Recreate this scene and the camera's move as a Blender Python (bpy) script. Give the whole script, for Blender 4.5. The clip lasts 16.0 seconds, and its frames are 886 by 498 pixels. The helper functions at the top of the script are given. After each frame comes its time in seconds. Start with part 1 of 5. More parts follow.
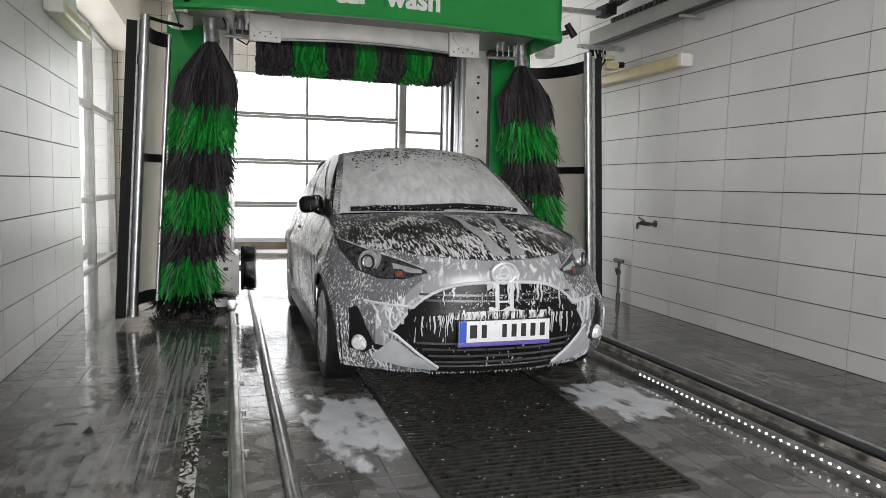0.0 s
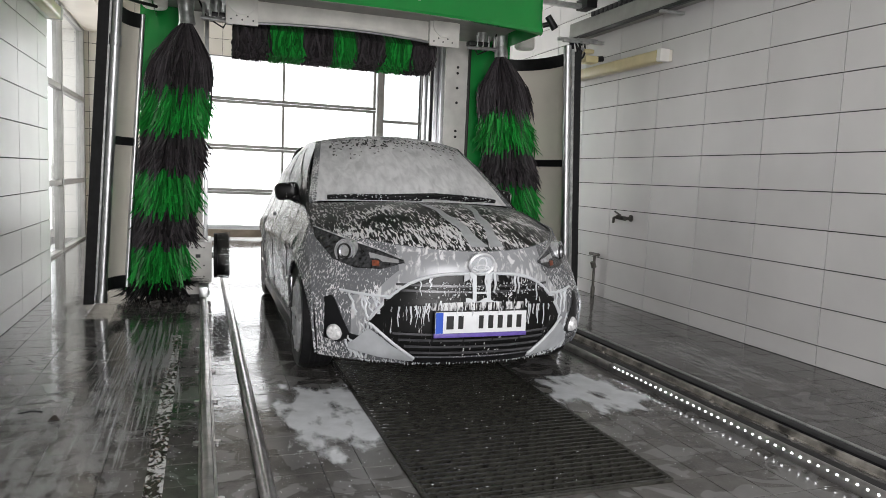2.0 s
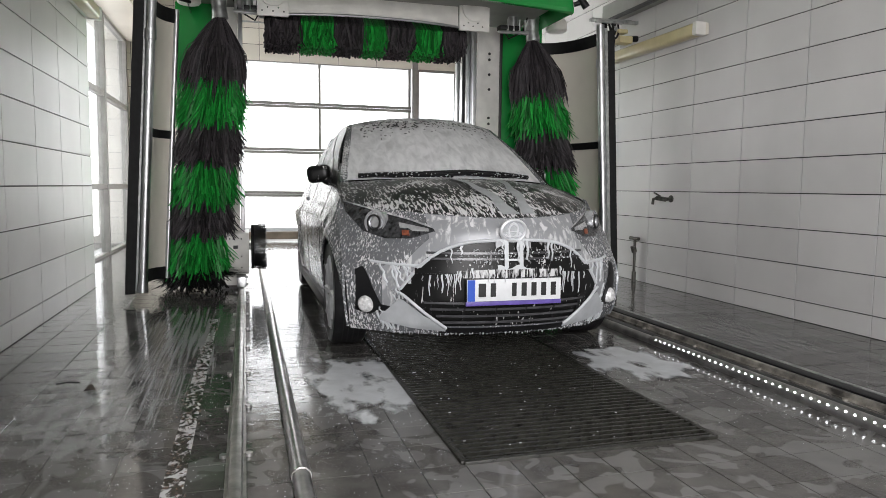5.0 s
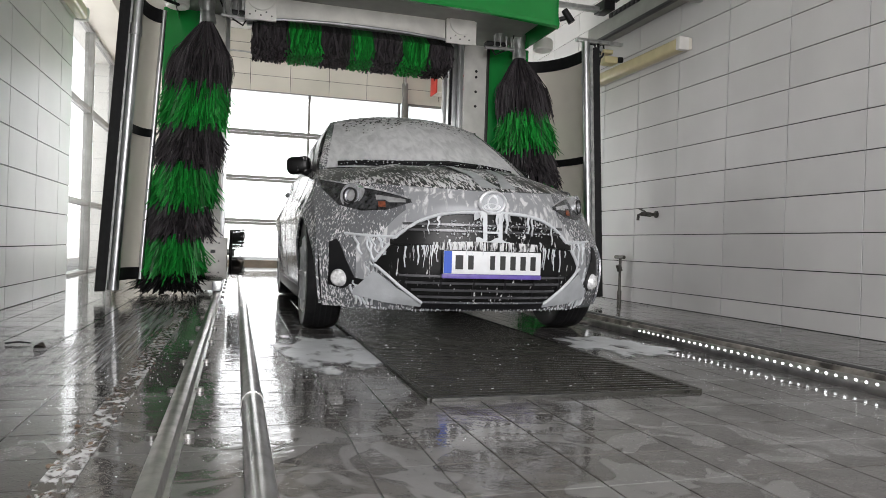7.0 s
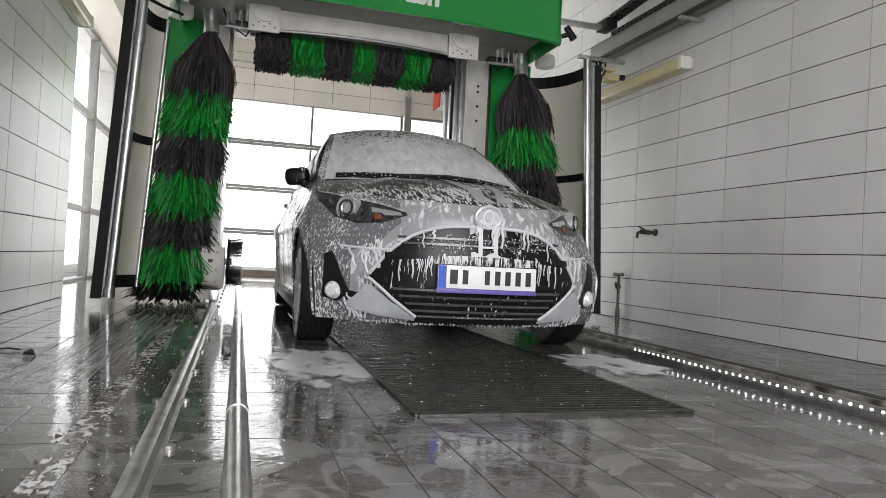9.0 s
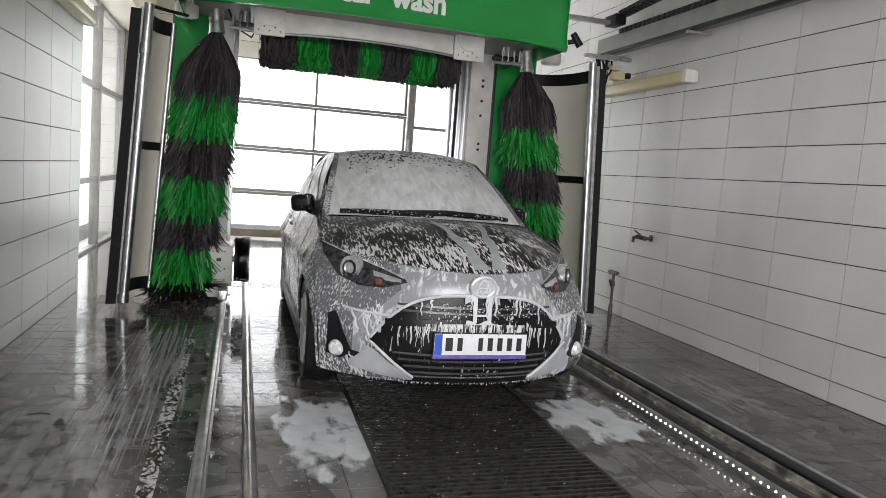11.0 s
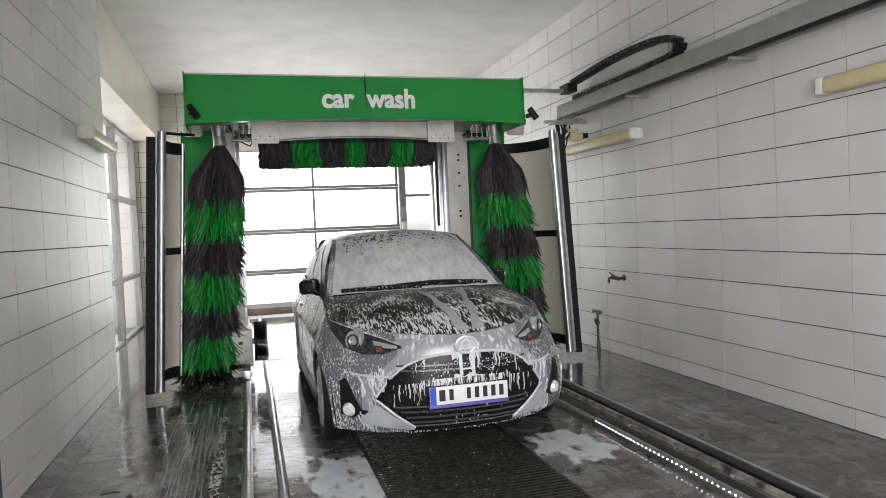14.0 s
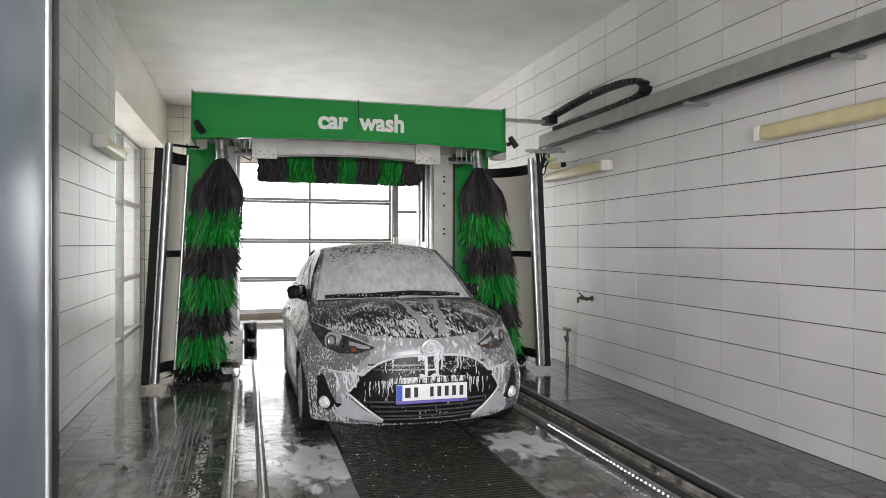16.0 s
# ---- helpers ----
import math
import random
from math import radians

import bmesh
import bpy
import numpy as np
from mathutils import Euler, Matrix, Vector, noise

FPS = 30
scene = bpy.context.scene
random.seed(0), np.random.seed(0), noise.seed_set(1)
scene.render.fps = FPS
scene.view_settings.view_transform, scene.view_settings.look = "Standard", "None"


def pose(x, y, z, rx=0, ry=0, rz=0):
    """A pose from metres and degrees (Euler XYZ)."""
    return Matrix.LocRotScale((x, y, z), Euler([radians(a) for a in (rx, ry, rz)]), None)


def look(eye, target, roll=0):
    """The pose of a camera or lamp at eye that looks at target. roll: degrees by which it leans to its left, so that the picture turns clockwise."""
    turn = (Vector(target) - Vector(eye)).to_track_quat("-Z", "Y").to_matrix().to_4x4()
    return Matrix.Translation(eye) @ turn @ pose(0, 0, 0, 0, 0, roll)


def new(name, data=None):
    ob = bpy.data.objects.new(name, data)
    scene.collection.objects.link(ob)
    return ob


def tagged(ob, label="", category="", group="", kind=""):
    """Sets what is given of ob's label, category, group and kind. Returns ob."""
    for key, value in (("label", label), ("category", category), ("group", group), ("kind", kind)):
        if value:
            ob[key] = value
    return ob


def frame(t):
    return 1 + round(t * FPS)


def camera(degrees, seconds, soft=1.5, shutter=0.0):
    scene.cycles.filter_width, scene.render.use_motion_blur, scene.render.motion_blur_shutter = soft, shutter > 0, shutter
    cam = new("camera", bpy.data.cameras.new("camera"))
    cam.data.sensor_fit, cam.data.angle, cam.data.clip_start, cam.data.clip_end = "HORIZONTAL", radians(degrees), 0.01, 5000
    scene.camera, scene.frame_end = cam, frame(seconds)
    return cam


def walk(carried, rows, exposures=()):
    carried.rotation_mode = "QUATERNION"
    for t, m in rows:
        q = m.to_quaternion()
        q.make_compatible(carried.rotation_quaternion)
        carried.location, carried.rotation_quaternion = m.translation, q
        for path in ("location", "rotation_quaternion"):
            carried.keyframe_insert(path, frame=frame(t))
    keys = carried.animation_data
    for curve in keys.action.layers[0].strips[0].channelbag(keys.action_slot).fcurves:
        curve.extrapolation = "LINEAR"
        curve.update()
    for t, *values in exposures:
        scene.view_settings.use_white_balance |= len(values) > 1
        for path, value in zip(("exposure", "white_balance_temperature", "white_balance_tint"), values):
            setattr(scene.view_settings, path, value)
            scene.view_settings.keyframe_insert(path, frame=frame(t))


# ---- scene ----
cam = camera(65.2, 16.0, soft=0.55)

PATH = [
    (0, (-1.406, -3.416, 1.18), (-0.814, -1.515, 0.998), 1.2),
    (0.5, (-1.404, -3.388, 1.173), (-0.762, -1.504, 0.977), 1.2),
    (1, (-1.423, -3.373, 1.175), (-0.813, -1.478, 0.98), 0.7),
    (1.5, (-1.419, -3.38, 1.167), (-0.802, -1.489, 0.963), 1.7),
    (2, (-1.411, -3.382, 1.169), (-0.75, -1.506, 0.965), 2.4),
    (2.5, (-1.413, -3.383, 1.169), (-0.74, -1.51, 0.97), 2.4),
    (3, (-1.411, -3.385, 1.161), (-0.743, -1.513, 0.943), 2.5),
    (3.5, (-1.419, -3.388, 1.165), (-0.767, -1.513, 0.924), 2.6),
    (4, (-1.42, -3.394, 1.155), (-0.855, -1.491, 0.914), 2.2),
    (4.2, (-1.409, -3.399, 1.138), (-0.877, -1.486, 0.893), 0.6),
    (6.3, (-1.241, -3.295, 0.562), (-0.669, -1.379, 0.551), 0.5),
    (6.5, (-1.237, -3.298, 0.538), (-0.665, -1.382, 0.537), 0.3),
    (7, (-1.238, -3.298, 0.497), (-0.665, -1.382, 0.488), 1.8),
    (7.5, (-1.228, -3.286, 0.459), (-0.633, -1.378, 0.511), 1.8),
    (8, (-1.234, -3.291, 0.441), (-0.619, -1.388, 0.477), 2.3),
    (8.5, (-1.212, -3.289, 0.443), (-0.619, -1.38, 0.477), 2.6),
    (8.7, (-1.198, -3.286, 0.447), (-0.623, -1.371, 0.491), 2.6),
    (10.8, (-1.263, -3.444, 1.279), (-0.7, -1.54, 1.042), 4.7),
    (11, (-1.263, -3.449, 1.291), (-0.697, -1.542, 1.084), 4.4),
    (11.5, (-1.273, -3.456, 1.318), (-0.718, -1.542, 1.155), 3.3),
    (12, (-1.276, -3.475, 1.359), (-0.674, -1.572, 1.223), 1.5),
    (12.5, (-1.271, -3.619, 1.412), (-0.665, -1.714, 1.377), 0.8),
    (13, (-1.249, -3.837, 1.456), (-0.699, -1.916, 1.377), -1.7),
    (13.5, (-1.265, -4.011, 1.479), (-0.703, -2.092, 1.456), -1.7),
    (14, (-1.304, -4.22, 1.472), (-0.764, -2.295, 1.411), -2.5),
    (14.5, (-1.273, -4.334, 1.473), (-0.749, -2.405, 1.435), -2.0),
    (15, (-1.221, -4.505, 1.463), (-0.7, -2.574, 1.42), -0.8),
    (15.5, (-1.218, -4.651, 1.463), (-0.74, -2.709, 1.436), -0.5),
    (16, (-1.274, -4.798, 1.459), (-0.728, -2.874, 1.448), 0.2),
]
EXPOSURE = [(0.0, 0.0), (16.0, 0.0)]
walk(cam, [(t, look(eye, target, roll)) for t, eye, target, roll in PATH], EXPOSURE)

# ---- world and light: bright overcast day ----
world = bpy.data.worlds.new("overcast_sky")
scene.world = world
world.use_nodes = True
wn, wl = world.node_tree.nodes, world.node_tree.links
sky = wn.new("ShaderNodeTexSky")
sky.sky_type, sky.sun_disc = "NISHITA", False
sky.sun_elevation, sky.sun_rotation = radians(50), radians(150)
grey = wn.new("ShaderNodeHueSaturation")
grey.inputs["Saturation"].default_value = 0.12
wl.new(sky.outputs[0], grey.inputs["Color"])
wl.new(grey.outputs[0], wn["Background"].inputs[0])
wn["Background"].inputs[1].default_value = SKY = 0.26

sun = new("sun", bpy.data.lights.new("sun", "SUN"))
sun.data.energy, sun.data.angle, sun.data.color = 1.0, radians(20), (1.0, 0.97, 0.93)
sun.matrix_world = look((4, -8, 12), (0, 2, 0))


def opening_light(name, centre, toward, w, h, watts):
    ob = new(name, bpy.data.lights.new(name, "AREA"))
    ob.data.shape, ob.data.size, ob.data.size_y, ob.data.energy = "RECTANGLE", w, h, watts
    ob.data.color = (1.0, 0.972, 0.982)
    ob.matrix_world = look(centre, toward)
    return ob


opening_light("entrance_daylight", (-0.9, -5.5, 1.9), (1.7, 1.2, 1.0), 3.4, 2.6, 240)
opening_light("exit_daylight", (-0.1, 9.1, 1.6), (-0.1, 0, 1.2), 3.0, 2.8, 75)
opening_light("window_daylight", (-3.55, 6.2, 1.6), (0, 6.2, 1.6), 4.6, 2.9, 90)


# ---- helpers ----
def material(name, color, rough=0.5, metal=0.0, vary=0.12, scale=6.0, bump=0.0, bscale=60.0, coat=0.0, spec=0.5, island=0.0):
    m = bpy.data.materials.new(name)
    m.use_nodes = True
    n, l = m.node_tree.nodes, m.node_tree.links
    b = n["Principled BSDF"]
    b.inputs["Roughness"].default_value, b.inputs["Metallic"].default_value = rough, metal
    b.inputs["Coat Weight"].default_value = coat
    b.inputs["Specular IOR Level"].default_value = spec
    geo = n.new("ShaderNodeNewGeometry")
    no = n.new("ShaderNodeTexNoise")
    no.inputs["Scale"].default_value, no.inputs["Detail"].default_value = scale, 6
    l.new(geo.outputs["Position"], no.inputs["Vector"])
    mp = n.new("ShaderNodeMapRange")
    mp.inputs[1].default_value, mp.inputs[2].default_value = 0.3, 0.7
    mp.inputs[3].default_value, mp.inputs[4].default_value = 1 - vary, 1 + vary
    l.new(no.outputs[0], mp.inputs[0])
    mul = n.new("ShaderNodeMix")
    mul.data_type, mul.blend_type = "RGBA", "MULTIPLY"
    mul.inputs[0].default_value = 1.0
    mul.inputs[6].default_value = (*color, 1)
    l.new(mp.outputs[0], mul.inputs[7])
    out = mul.outputs[2]
    if island:
        src = n.new("ShaderNodeObjectInfo") if island < 0 else geo
        mp2 = n.new("ShaderNodeMapRange")
        mp2.inputs[3].default_value, mp2.inputs[4].default_value = 1 - abs(island), 1 + abs(island)
        l.new(src.outputs["Random"] if island < 0 else geo.outputs["Random Per Island"], mp2.inputs[0])
        m2 = n.new("ShaderNodeMix")
        m2.data_type, m2.blend_type = "RGBA", "MULTIPLY"
        m2.inputs[0].default_value = 1.0
        l.new(out, m2.inputs[6])
        l.new(mp2.outputs[0], m2.inputs[7])
        out = m2.outputs[2]
    l.new(out, b.inputs["Base Color"])
    if bump:
        nb = n.new("ShaderNodeTexNoise")
        nb.inputs["Scale"].default_value, nb.inputs["Detail"].default_value = bscale, 4
        l.new(geo.outputs["Position"], nb.inputs["Vector"])
        bp = n.new("ShaderNodeBump")
        bp.inputs["Strength"].default_value, bp.inputs["Distance"].default_value = bump, 0.01
        l.new(nb.outputs[0], bp.inputs["Height"])
        l.new(bp.outputs[0], b.inputs["Normal"])
    return m


def wet_material(name, dry, wet, scale=1.3, lo=0.45, hi=0.6, rough_dry=0.45, island=0.12):
    """Dark floor tile, partly under a film of water with sharp rims, with patches of paler colour, fine ripples and
    drops on top.
    """
    m = material(name, dry, rough_dry, vary=0.3, scale=9, island=-island)
    n, l = m.node_tree.nodes, m.node_tree.links
    b = n["Principled BSDF"]
    geo = n.new("ShaderNodeNewGeometry")
    no = n.new("ShaderNodeTexNoise")
    no.inputs["Scale"].default_value, no.inputs["Detail"].default_value, no.inputs["Distortion"].default_value = scale, 3, 0.8
    l.new(geo.outputs["Position"], no.inputs["Vector"])
    mp = n.new("ShaderNodeMapRange")
    mp.inputs[1].default_value, mp.inputs[2].default_value = lo, hi
    mp.inputs[3].default_value, mp.inputs[4].default_value = rough_dry, wet
    l.new(no.outputs[0], mp.inputs[0])
    l.new(mp.outputs[0], b.inputs["Roughness"])
    # sharp-edged patches where the base colour is mixed paler
    film = n.new("ShaderNodeTexNoise")
    film.inputs["Scale"].default_value, film.inputs["Detail"].default_value, film.inputs["Distortion"].default_value = 4.2, 2, 1.2
    l.new(geo.outputs["Position"], film.inputs["Vector"])
    edge_of = n.new("ShaderNodeMapRange")
    edge_of.inputs[1].default_value, edge_of.inputs[2].default_value = 0.52, 0.545
    edge_of.inputs[4].default_value = 0.5
    l.new(film.outputs[0], edge_of.inputs[0])
    pale = n.new("ShaderNodeMix")
    pale.data_type = "RGBA"
    pale.inputs[7].default_value = (0.19, 0.188, 0.185, 1)
    l.new(edge_of.outputs[0], pale.inputs[0])
    l.new(b.inputs["Base Color"].links[0].from_socket, pale.inputs[6])
    l.new(pale.outputs[2], b.inputs["Base Color"])
    ripple = n.new("ShaderNodeTexNoise")
    ripple.inputs["Scale"].default_value, ripple.inputs["Detail"].default_value, ripple.inputs["Distortion"].default_value = 16.0, 5, 0.7
    l.new(geo.outputs["Position"], ripple.inputs["Vector"])
    drops = n.new("ShaderNodeTexVoronoi")
    drops.inputs["Scale"].default_value = 95.0
    l.new(geo.outputs["Position"], drops.inputs["Vector"])
    dm = n.new("ShaderNodeMapRange")
    dm.inputs[1].default_value, dm.inputs[2].default_value, dm.inputs[3].default_value, dm.inputs[4].default_value = 0.08, 0.32, 0.35, 0.0
    l.new(drops.outputs["Distance"], dm.inputs[0])
    add = n.new("ShaderNodeMath")
    add.operation = "ADD"
    l.new(ripple.outputs[0], add.inputs[0])
    l.new(dm.outputs[0], add.inputs[1])
    bp = n.new("ShaderNodeBump")
    bp.inputs["Strength"].default_value, bp.inputs["Distance"].default_value = 0.10, 0.01
    l.new(add.outputs[0], bp.inputs["Height"])
    l.new(bp.outputs[0], b.inputs["Normal"])
    return m


def foam_material(name, base, cover, streak, metal=0.0, rough=0.3, bright=0.85, soft=0.06, film=0.0):
    """A painted or glazed surface under car shampoo: white runs stretched along the fall line over the base colour."""
    m = material(name, base, rough, metal, vary=0.08, scale=20, coat=0.12)
    n, l = m.node_tree.nodes, m.node_tree.links
    b = n["Principled BSDF"]
    base_out = b.inputs["Base Color"].links[0].from_socket
    geo = n.new("ShaderNodeNewGeometry")
    mpn = n.new("ShaderNodeMapping")
    mpn.inputs["Scale"].default_value = streak
    l.new(geo.outputs["Position"], mpn.inputs[0])
    no = n.new("ShaderNodeTexNoise")
    no.inputs["Scale"].default_value, no.inputs["Detail"].default_value, no.inputs["Distortion"].default_value = 1.0, 5, 0.6
    l.new(mpn.outputs[0], no.inputs["Vector"])
    big = n.new("ShaderNodeTexNoise")
    big.inputs["Scale"].default_value, big.inputs["Detail"].default_value = 4.0, 2
    l.new(geo.outputs["Position"], big.inputs["Vector"])
    add = n.new("ShaderNodeMath")
    add.operation = "MULTIPLY_ADD"
    add.inputs[1].default_value = 0.5
    l.new(big.outputs[0], add.inputs[0])
    l.new(no.outputs[0], add.inputs[2])
    mp = n.new("ShaderNodeMapRange")
    mp.inputs[1].default_value, mp.inputs[2].default_value = 0.75 + (0.5 - cover) * 0.5 - soft, 0.75 + (0.5 - cover) * 0.5 + soft
    mp.inputs[3].default_value = film
    l.new(add.outputs[0], mp.inputs[0])
    mix = n.new("ShaderNodeMix")
    mix.data_type = "RGBA"
    mix.inputs[7].default_value = (bright, bright, bright * 1.01, 1)
    l.new(mp.outputs[0], mix.inputs[0])
    l.new(base_out, mix.inputs[6])
    l.new(mix.outputs[2], b.inputs["Base Color"])
    r = n.new("ShaderNodeMapRange")
    r.inputs[3].default_value, r.inputs[4].default_value = rough, 0.6
    l.new(mp.outputs[0], r.inputs[0])
    l.new(r.outputs[0], b.inputs["Roughness"])
    if metal:
        k = n.new("ShaderNodeMapRange")
        k.inputs[3].default_value, k.inputs[4].default_value = metal, 0.0
        l.new(mp.outputs[0], k.inputs[0])
        l.new(k.outputs[0], b.inputs["Metallic"])
    bp = n.new("ShaderNodeBump")
    bp.inputs["Strength"].default_value, bp.inputs["Distance"].default_value = 0.35, 0.006
    l.new(mp.outputs[0], bp.inputs["Height"])
    l.new(bp.outputs[0], b.inputs["Normal"])
    return m


def glow(name, color, strength):
    m = bpy.data.materials.new(name)
    m.use_nodes = True
    b = m.node_tree.nodes["Principled BSDF"]
    b.inputs["Base Color"].default_value = (*color, 1)
    b.inputs["Emission Color"].default_value, b.inputs["Emission Strength"].default_value = (*color, 1), strength
    return m


def glass(name, tint=(0.95, 0.97, 0.97)):
    m = bpy.data.materials.new(name)
    m.use_nodes = True
    b = m.node_tree.nodes["Principled BSDF"]
    b.inputs["Base Color"].default_value = (*tint, 1)
    b.inputs["Roughness"].default_value, b.inputs["Transmission Weight"].default_value, b.inputs["IOR"].default_value = 0.03, 1.0, 1.1
    return m


def part(name, bm, mat, parent=None, label="", at=None, soft=True):
    me = bpy.data.meshes.new(name)
    bmesh.ops.recalc_face_normals(bm, faces=bm.faces)
    bm.to_mesh(me)
    bm.free()
    if soft:
        me.shade_smooth()
        me.set_sharp_from_angle(angle=radians(38))
    me.materials.append(mat)
    ob = new(name, me)
    ob.parent = parent
    if at is not None:
        ob.matrix_basis = at
    if label:
        tagged(ob, label)
    return ob


def thing(name, label, category, group="", kind="", at=None):
    ob = new(name)
    ob.empty_display_size = 0.1
    if at is not None:
        ob.matrix_basis = at
    return tagged(ob, label, category, group, kind)


def box(x0, x1, y0, y1, z0, z1, bevel=0.0, bm=None, seg=2):
    b = bmesh.new()
    r = bmesh.ops.create_cube(b, size=1.0)
    for v in b.verts:
        v.co = Vector(((x0 + x1) / 2 + v.co.x * (x1 - x0), (y0 + y1) / 2 + v.co.y * (y1 - y0), (z0 + z1) / 2 + v.co.z * (z1 - z0)))
    if bevel:
        bmesh.ops.bevel(b, geom=b.edges[:], offset=bevel, segments=seg, affect="EDGES", profile=0.6)
    return join(bm, b)


def join(bm, b):
    if bm is None:
        return b
    me = bpy.data.meshes.new("tmp")
    b.to_mesh(me)
    b.free()
    bm.from_mesh(me)
    bpy.data.meshes.remove(me)
    return bm


def rod(p, q, r, r2=None, n=14, bm=None, bevel=0.0):
    b = bmesh.new()
    p, q = Vector(p), Vector(q)
    bmesh.ops.create_cone(b, cap_ends=True, segments=n, radius1=r, radius2=r if r2 is None else r2, depth=(q - p).length)
    if bevel:
        bmesh.ops.bevel(b, geom=[e for e in b.edges if len(e.link_faces) == 2 and e.calc_face_angle() > 1.0], offset=bevel, segments=2, affect="EDGES")
    b.transform(Matrix.Translation((p + q) / 2) @ (q - p).to_track_quat("Z", "Y").to_matrix().to_4x4())
    return join(bm, b)


def tube(points, r, n=8, bm=None):
    """A bent tube through points."""
    b = bmesh.new()
    pts = [Vector(p) for p in points]
    rings = []
    for i, p in enumerate(pts):
        d = (pts[min(i + 1, len(pts) - 1)] - pts[max(i - 1, 0)]).normalized()
        q = d.to_track_quat("Z", "Y").to_matrix()
        rings.append([b.verts.new(p + q @ Vector((r * math.cos(a), r * math.sin(a), 0))) for a in (2 * math.pi * k / n for k in range(n))])
    for s, t in zip(rings, rings[1:]):
        for k in range(n):
            b.faces.new((s[k], s[(k + 1) % n], t[(k + 1) % n], t[k]))
    b.faces.new(rings[0][::-1])
    b.faces.new(rings[-1])
    return join(bm, b)


def lathe(profile, n=32, axis="Z", bm=None):
    """profile: (radius, height) pairs; spun about an axis."""
    b = bmesh.new()
    rings = []
    for r, h in profile:
        if r < 1e-6:
            rings.append([b.verts.new((0, 0, h))])
        else:
            rings.append([b.verts.new((r * math.cos(a), r * math.sin(a), h)) for a in (2 * math.pi * k / n for k in range(n))])
    for s, t in zip(rings, rings[1:]):
        for k in range(n):
            k2 = (k + 1) % n
            f = [s[k % len(s)], s[k2 % len(s)], t[k2 % len(t)], t[k % len(t)]]
            f = list(dict.fromkeys(f))
            if len(f) > 2:
                b.faces.new(f)
    if axis == "X":
        b.transform(Matrix.Rotation(radians(90), 4, "Y"))
    if axis == "Y":
        b.transform(Matrix.Rotation(radians(-90), 4, "X"))
    return join(bm, b)


def sheet(fn, us, vs, thick=0.0, bm=None):
    """A surface fn(u, v) on a grid, given thickness along its normals."""
    b = bmesh.new()
    g = [[b.verts.new(fn(u, v)) for v in vs] for u in us]
    for i in range(len(us) - 1):
        for j in range(len(vs) - 1):
            b.faces.new((g[i][j], g[i + 1][j], g[i + 1][j + 1], g[i][j + 1]))
    if thick:
        bmesh.ops.recalc_face_normals(b, faces=b.faces)
        bmesh.ops.solidify(b, geom=b.faces[:], thickness=thick)
    return join(bm, b)


def lin(a, b, n):
    return [a + (b - a) * i / (n - 1) for i in range(n)]


def curve(x, table):
    return float(np.interp(x, [t[0] for t in table], [t[1] for t in table]))


# ---- materials ----
M_TILE = material("white_wall_tile", (0.66, 0.65, 0.64), 0.34, vary=0.07, scale=1.5, bump=0.03, bscale=8, spec=0.3, island=-0.04)
M_TILE_OLD = material("cream_wall_tile", (0.70, 0.66, 0.58), 0.25, vary=0.06, scale=1.5, bump=0.03, bscale=8, island=-0.04)
M_GROUT = material("dark_grout", (0.022, 0.021, 0.020), 0.8, vary=0.3, scale=12)
M_FLOOR = wet_material("wet_grey_floor_tile", (0.078, 0.074, 0.070), 0.025, 6.0, 0.40, 0.45, 0.13)
M_FGROUT = material("floor_grout", (0.06, 0.057, 0.053), 0.09, vary=0.4, scale=15, bump=0.1, bscale=40, spec=0.9)
M_ASPH = material("pale_concrete_yard", (0.42, 0.41, 0.40), 0.85, vary=0.2, scale=3, bump=0.2, bscale=200)
M_PLASTER = material("white_ceiling_paint", (0.74, 0.73, 0.70), 0.8, vary=0.08, scale=2, bump=0.05, bscale=40)
M_ALU = material("brushed_aluminium", (0.62, 0.63, 0.64), 0.3, 1.0, vary=0.1, scale=14, bump=0.05, bscale=120)
M_ALUG = material("grey_door_frame", (0.25, 0.24, 0.225), 0.45, 0.3, vary=0.12, scale=8)
M_BLUE = material("blue_grey_steel_cladding", (0.135, 0.155, 0.19), 0.3, 0.4, vary=0.08, scale=5)
M_STEEL = material("galvanised_steel", (0.45, 0.46, 0.45), 0.42, 0.8, vary=0.25, scale=18, bump=0.08, bscale=90)
M_RAIL = material("worn_steel_rail", (0.42, 0.41, 0.40), 0.28, 0.9, vary=0.3, scale=14, bump=0.1, bscale=60)
M_BLACK = material("black_rubber", (0.009, 0.009, 0.0095), 0.55, vary=0.3, scale=20, bump=0.1, bscale=80, spec=0.2)
M_GRATE = material("wet_black_grating", (0.022, 0.0215, 0.018), 0.22, vary=0.6, scale=22, bump=0.25, bscale=150, spec=0.35)
M_GREEN = material("green_painted_cover", (0.014, 0.30, 0.055), 0.26, vary=0.07, scale=2, coat=0.5)
M_WPAINT = material("cream_white_machine_paint", (0.76, 0.745, 0.70), 0.4, vary=0.1, scale=7, bump=0.04, bscale=30)
M_CREAM = material("cream_splash_panel", (0.70, 0.665, 0.58), 0.4, vary=0.06, scale=3)
M_BR_D = material("dark_grey_foam_bristle", (0.052, 0.046, 0.050), 0.5, vary=0.2, scale=30, spec=0.25, island=0.65)
M_BR_G = material("green_foam_bristle", (0.016, 0.27, 0.040), 0.42, vary=0.2, scale=30, spec=0.3, island=0.6)
M_BR_K = material("black_bristle", (0.009, 0.009, 0.009), 0.5, vary=0.2, scale=30, spec=0.2, island=0.4)
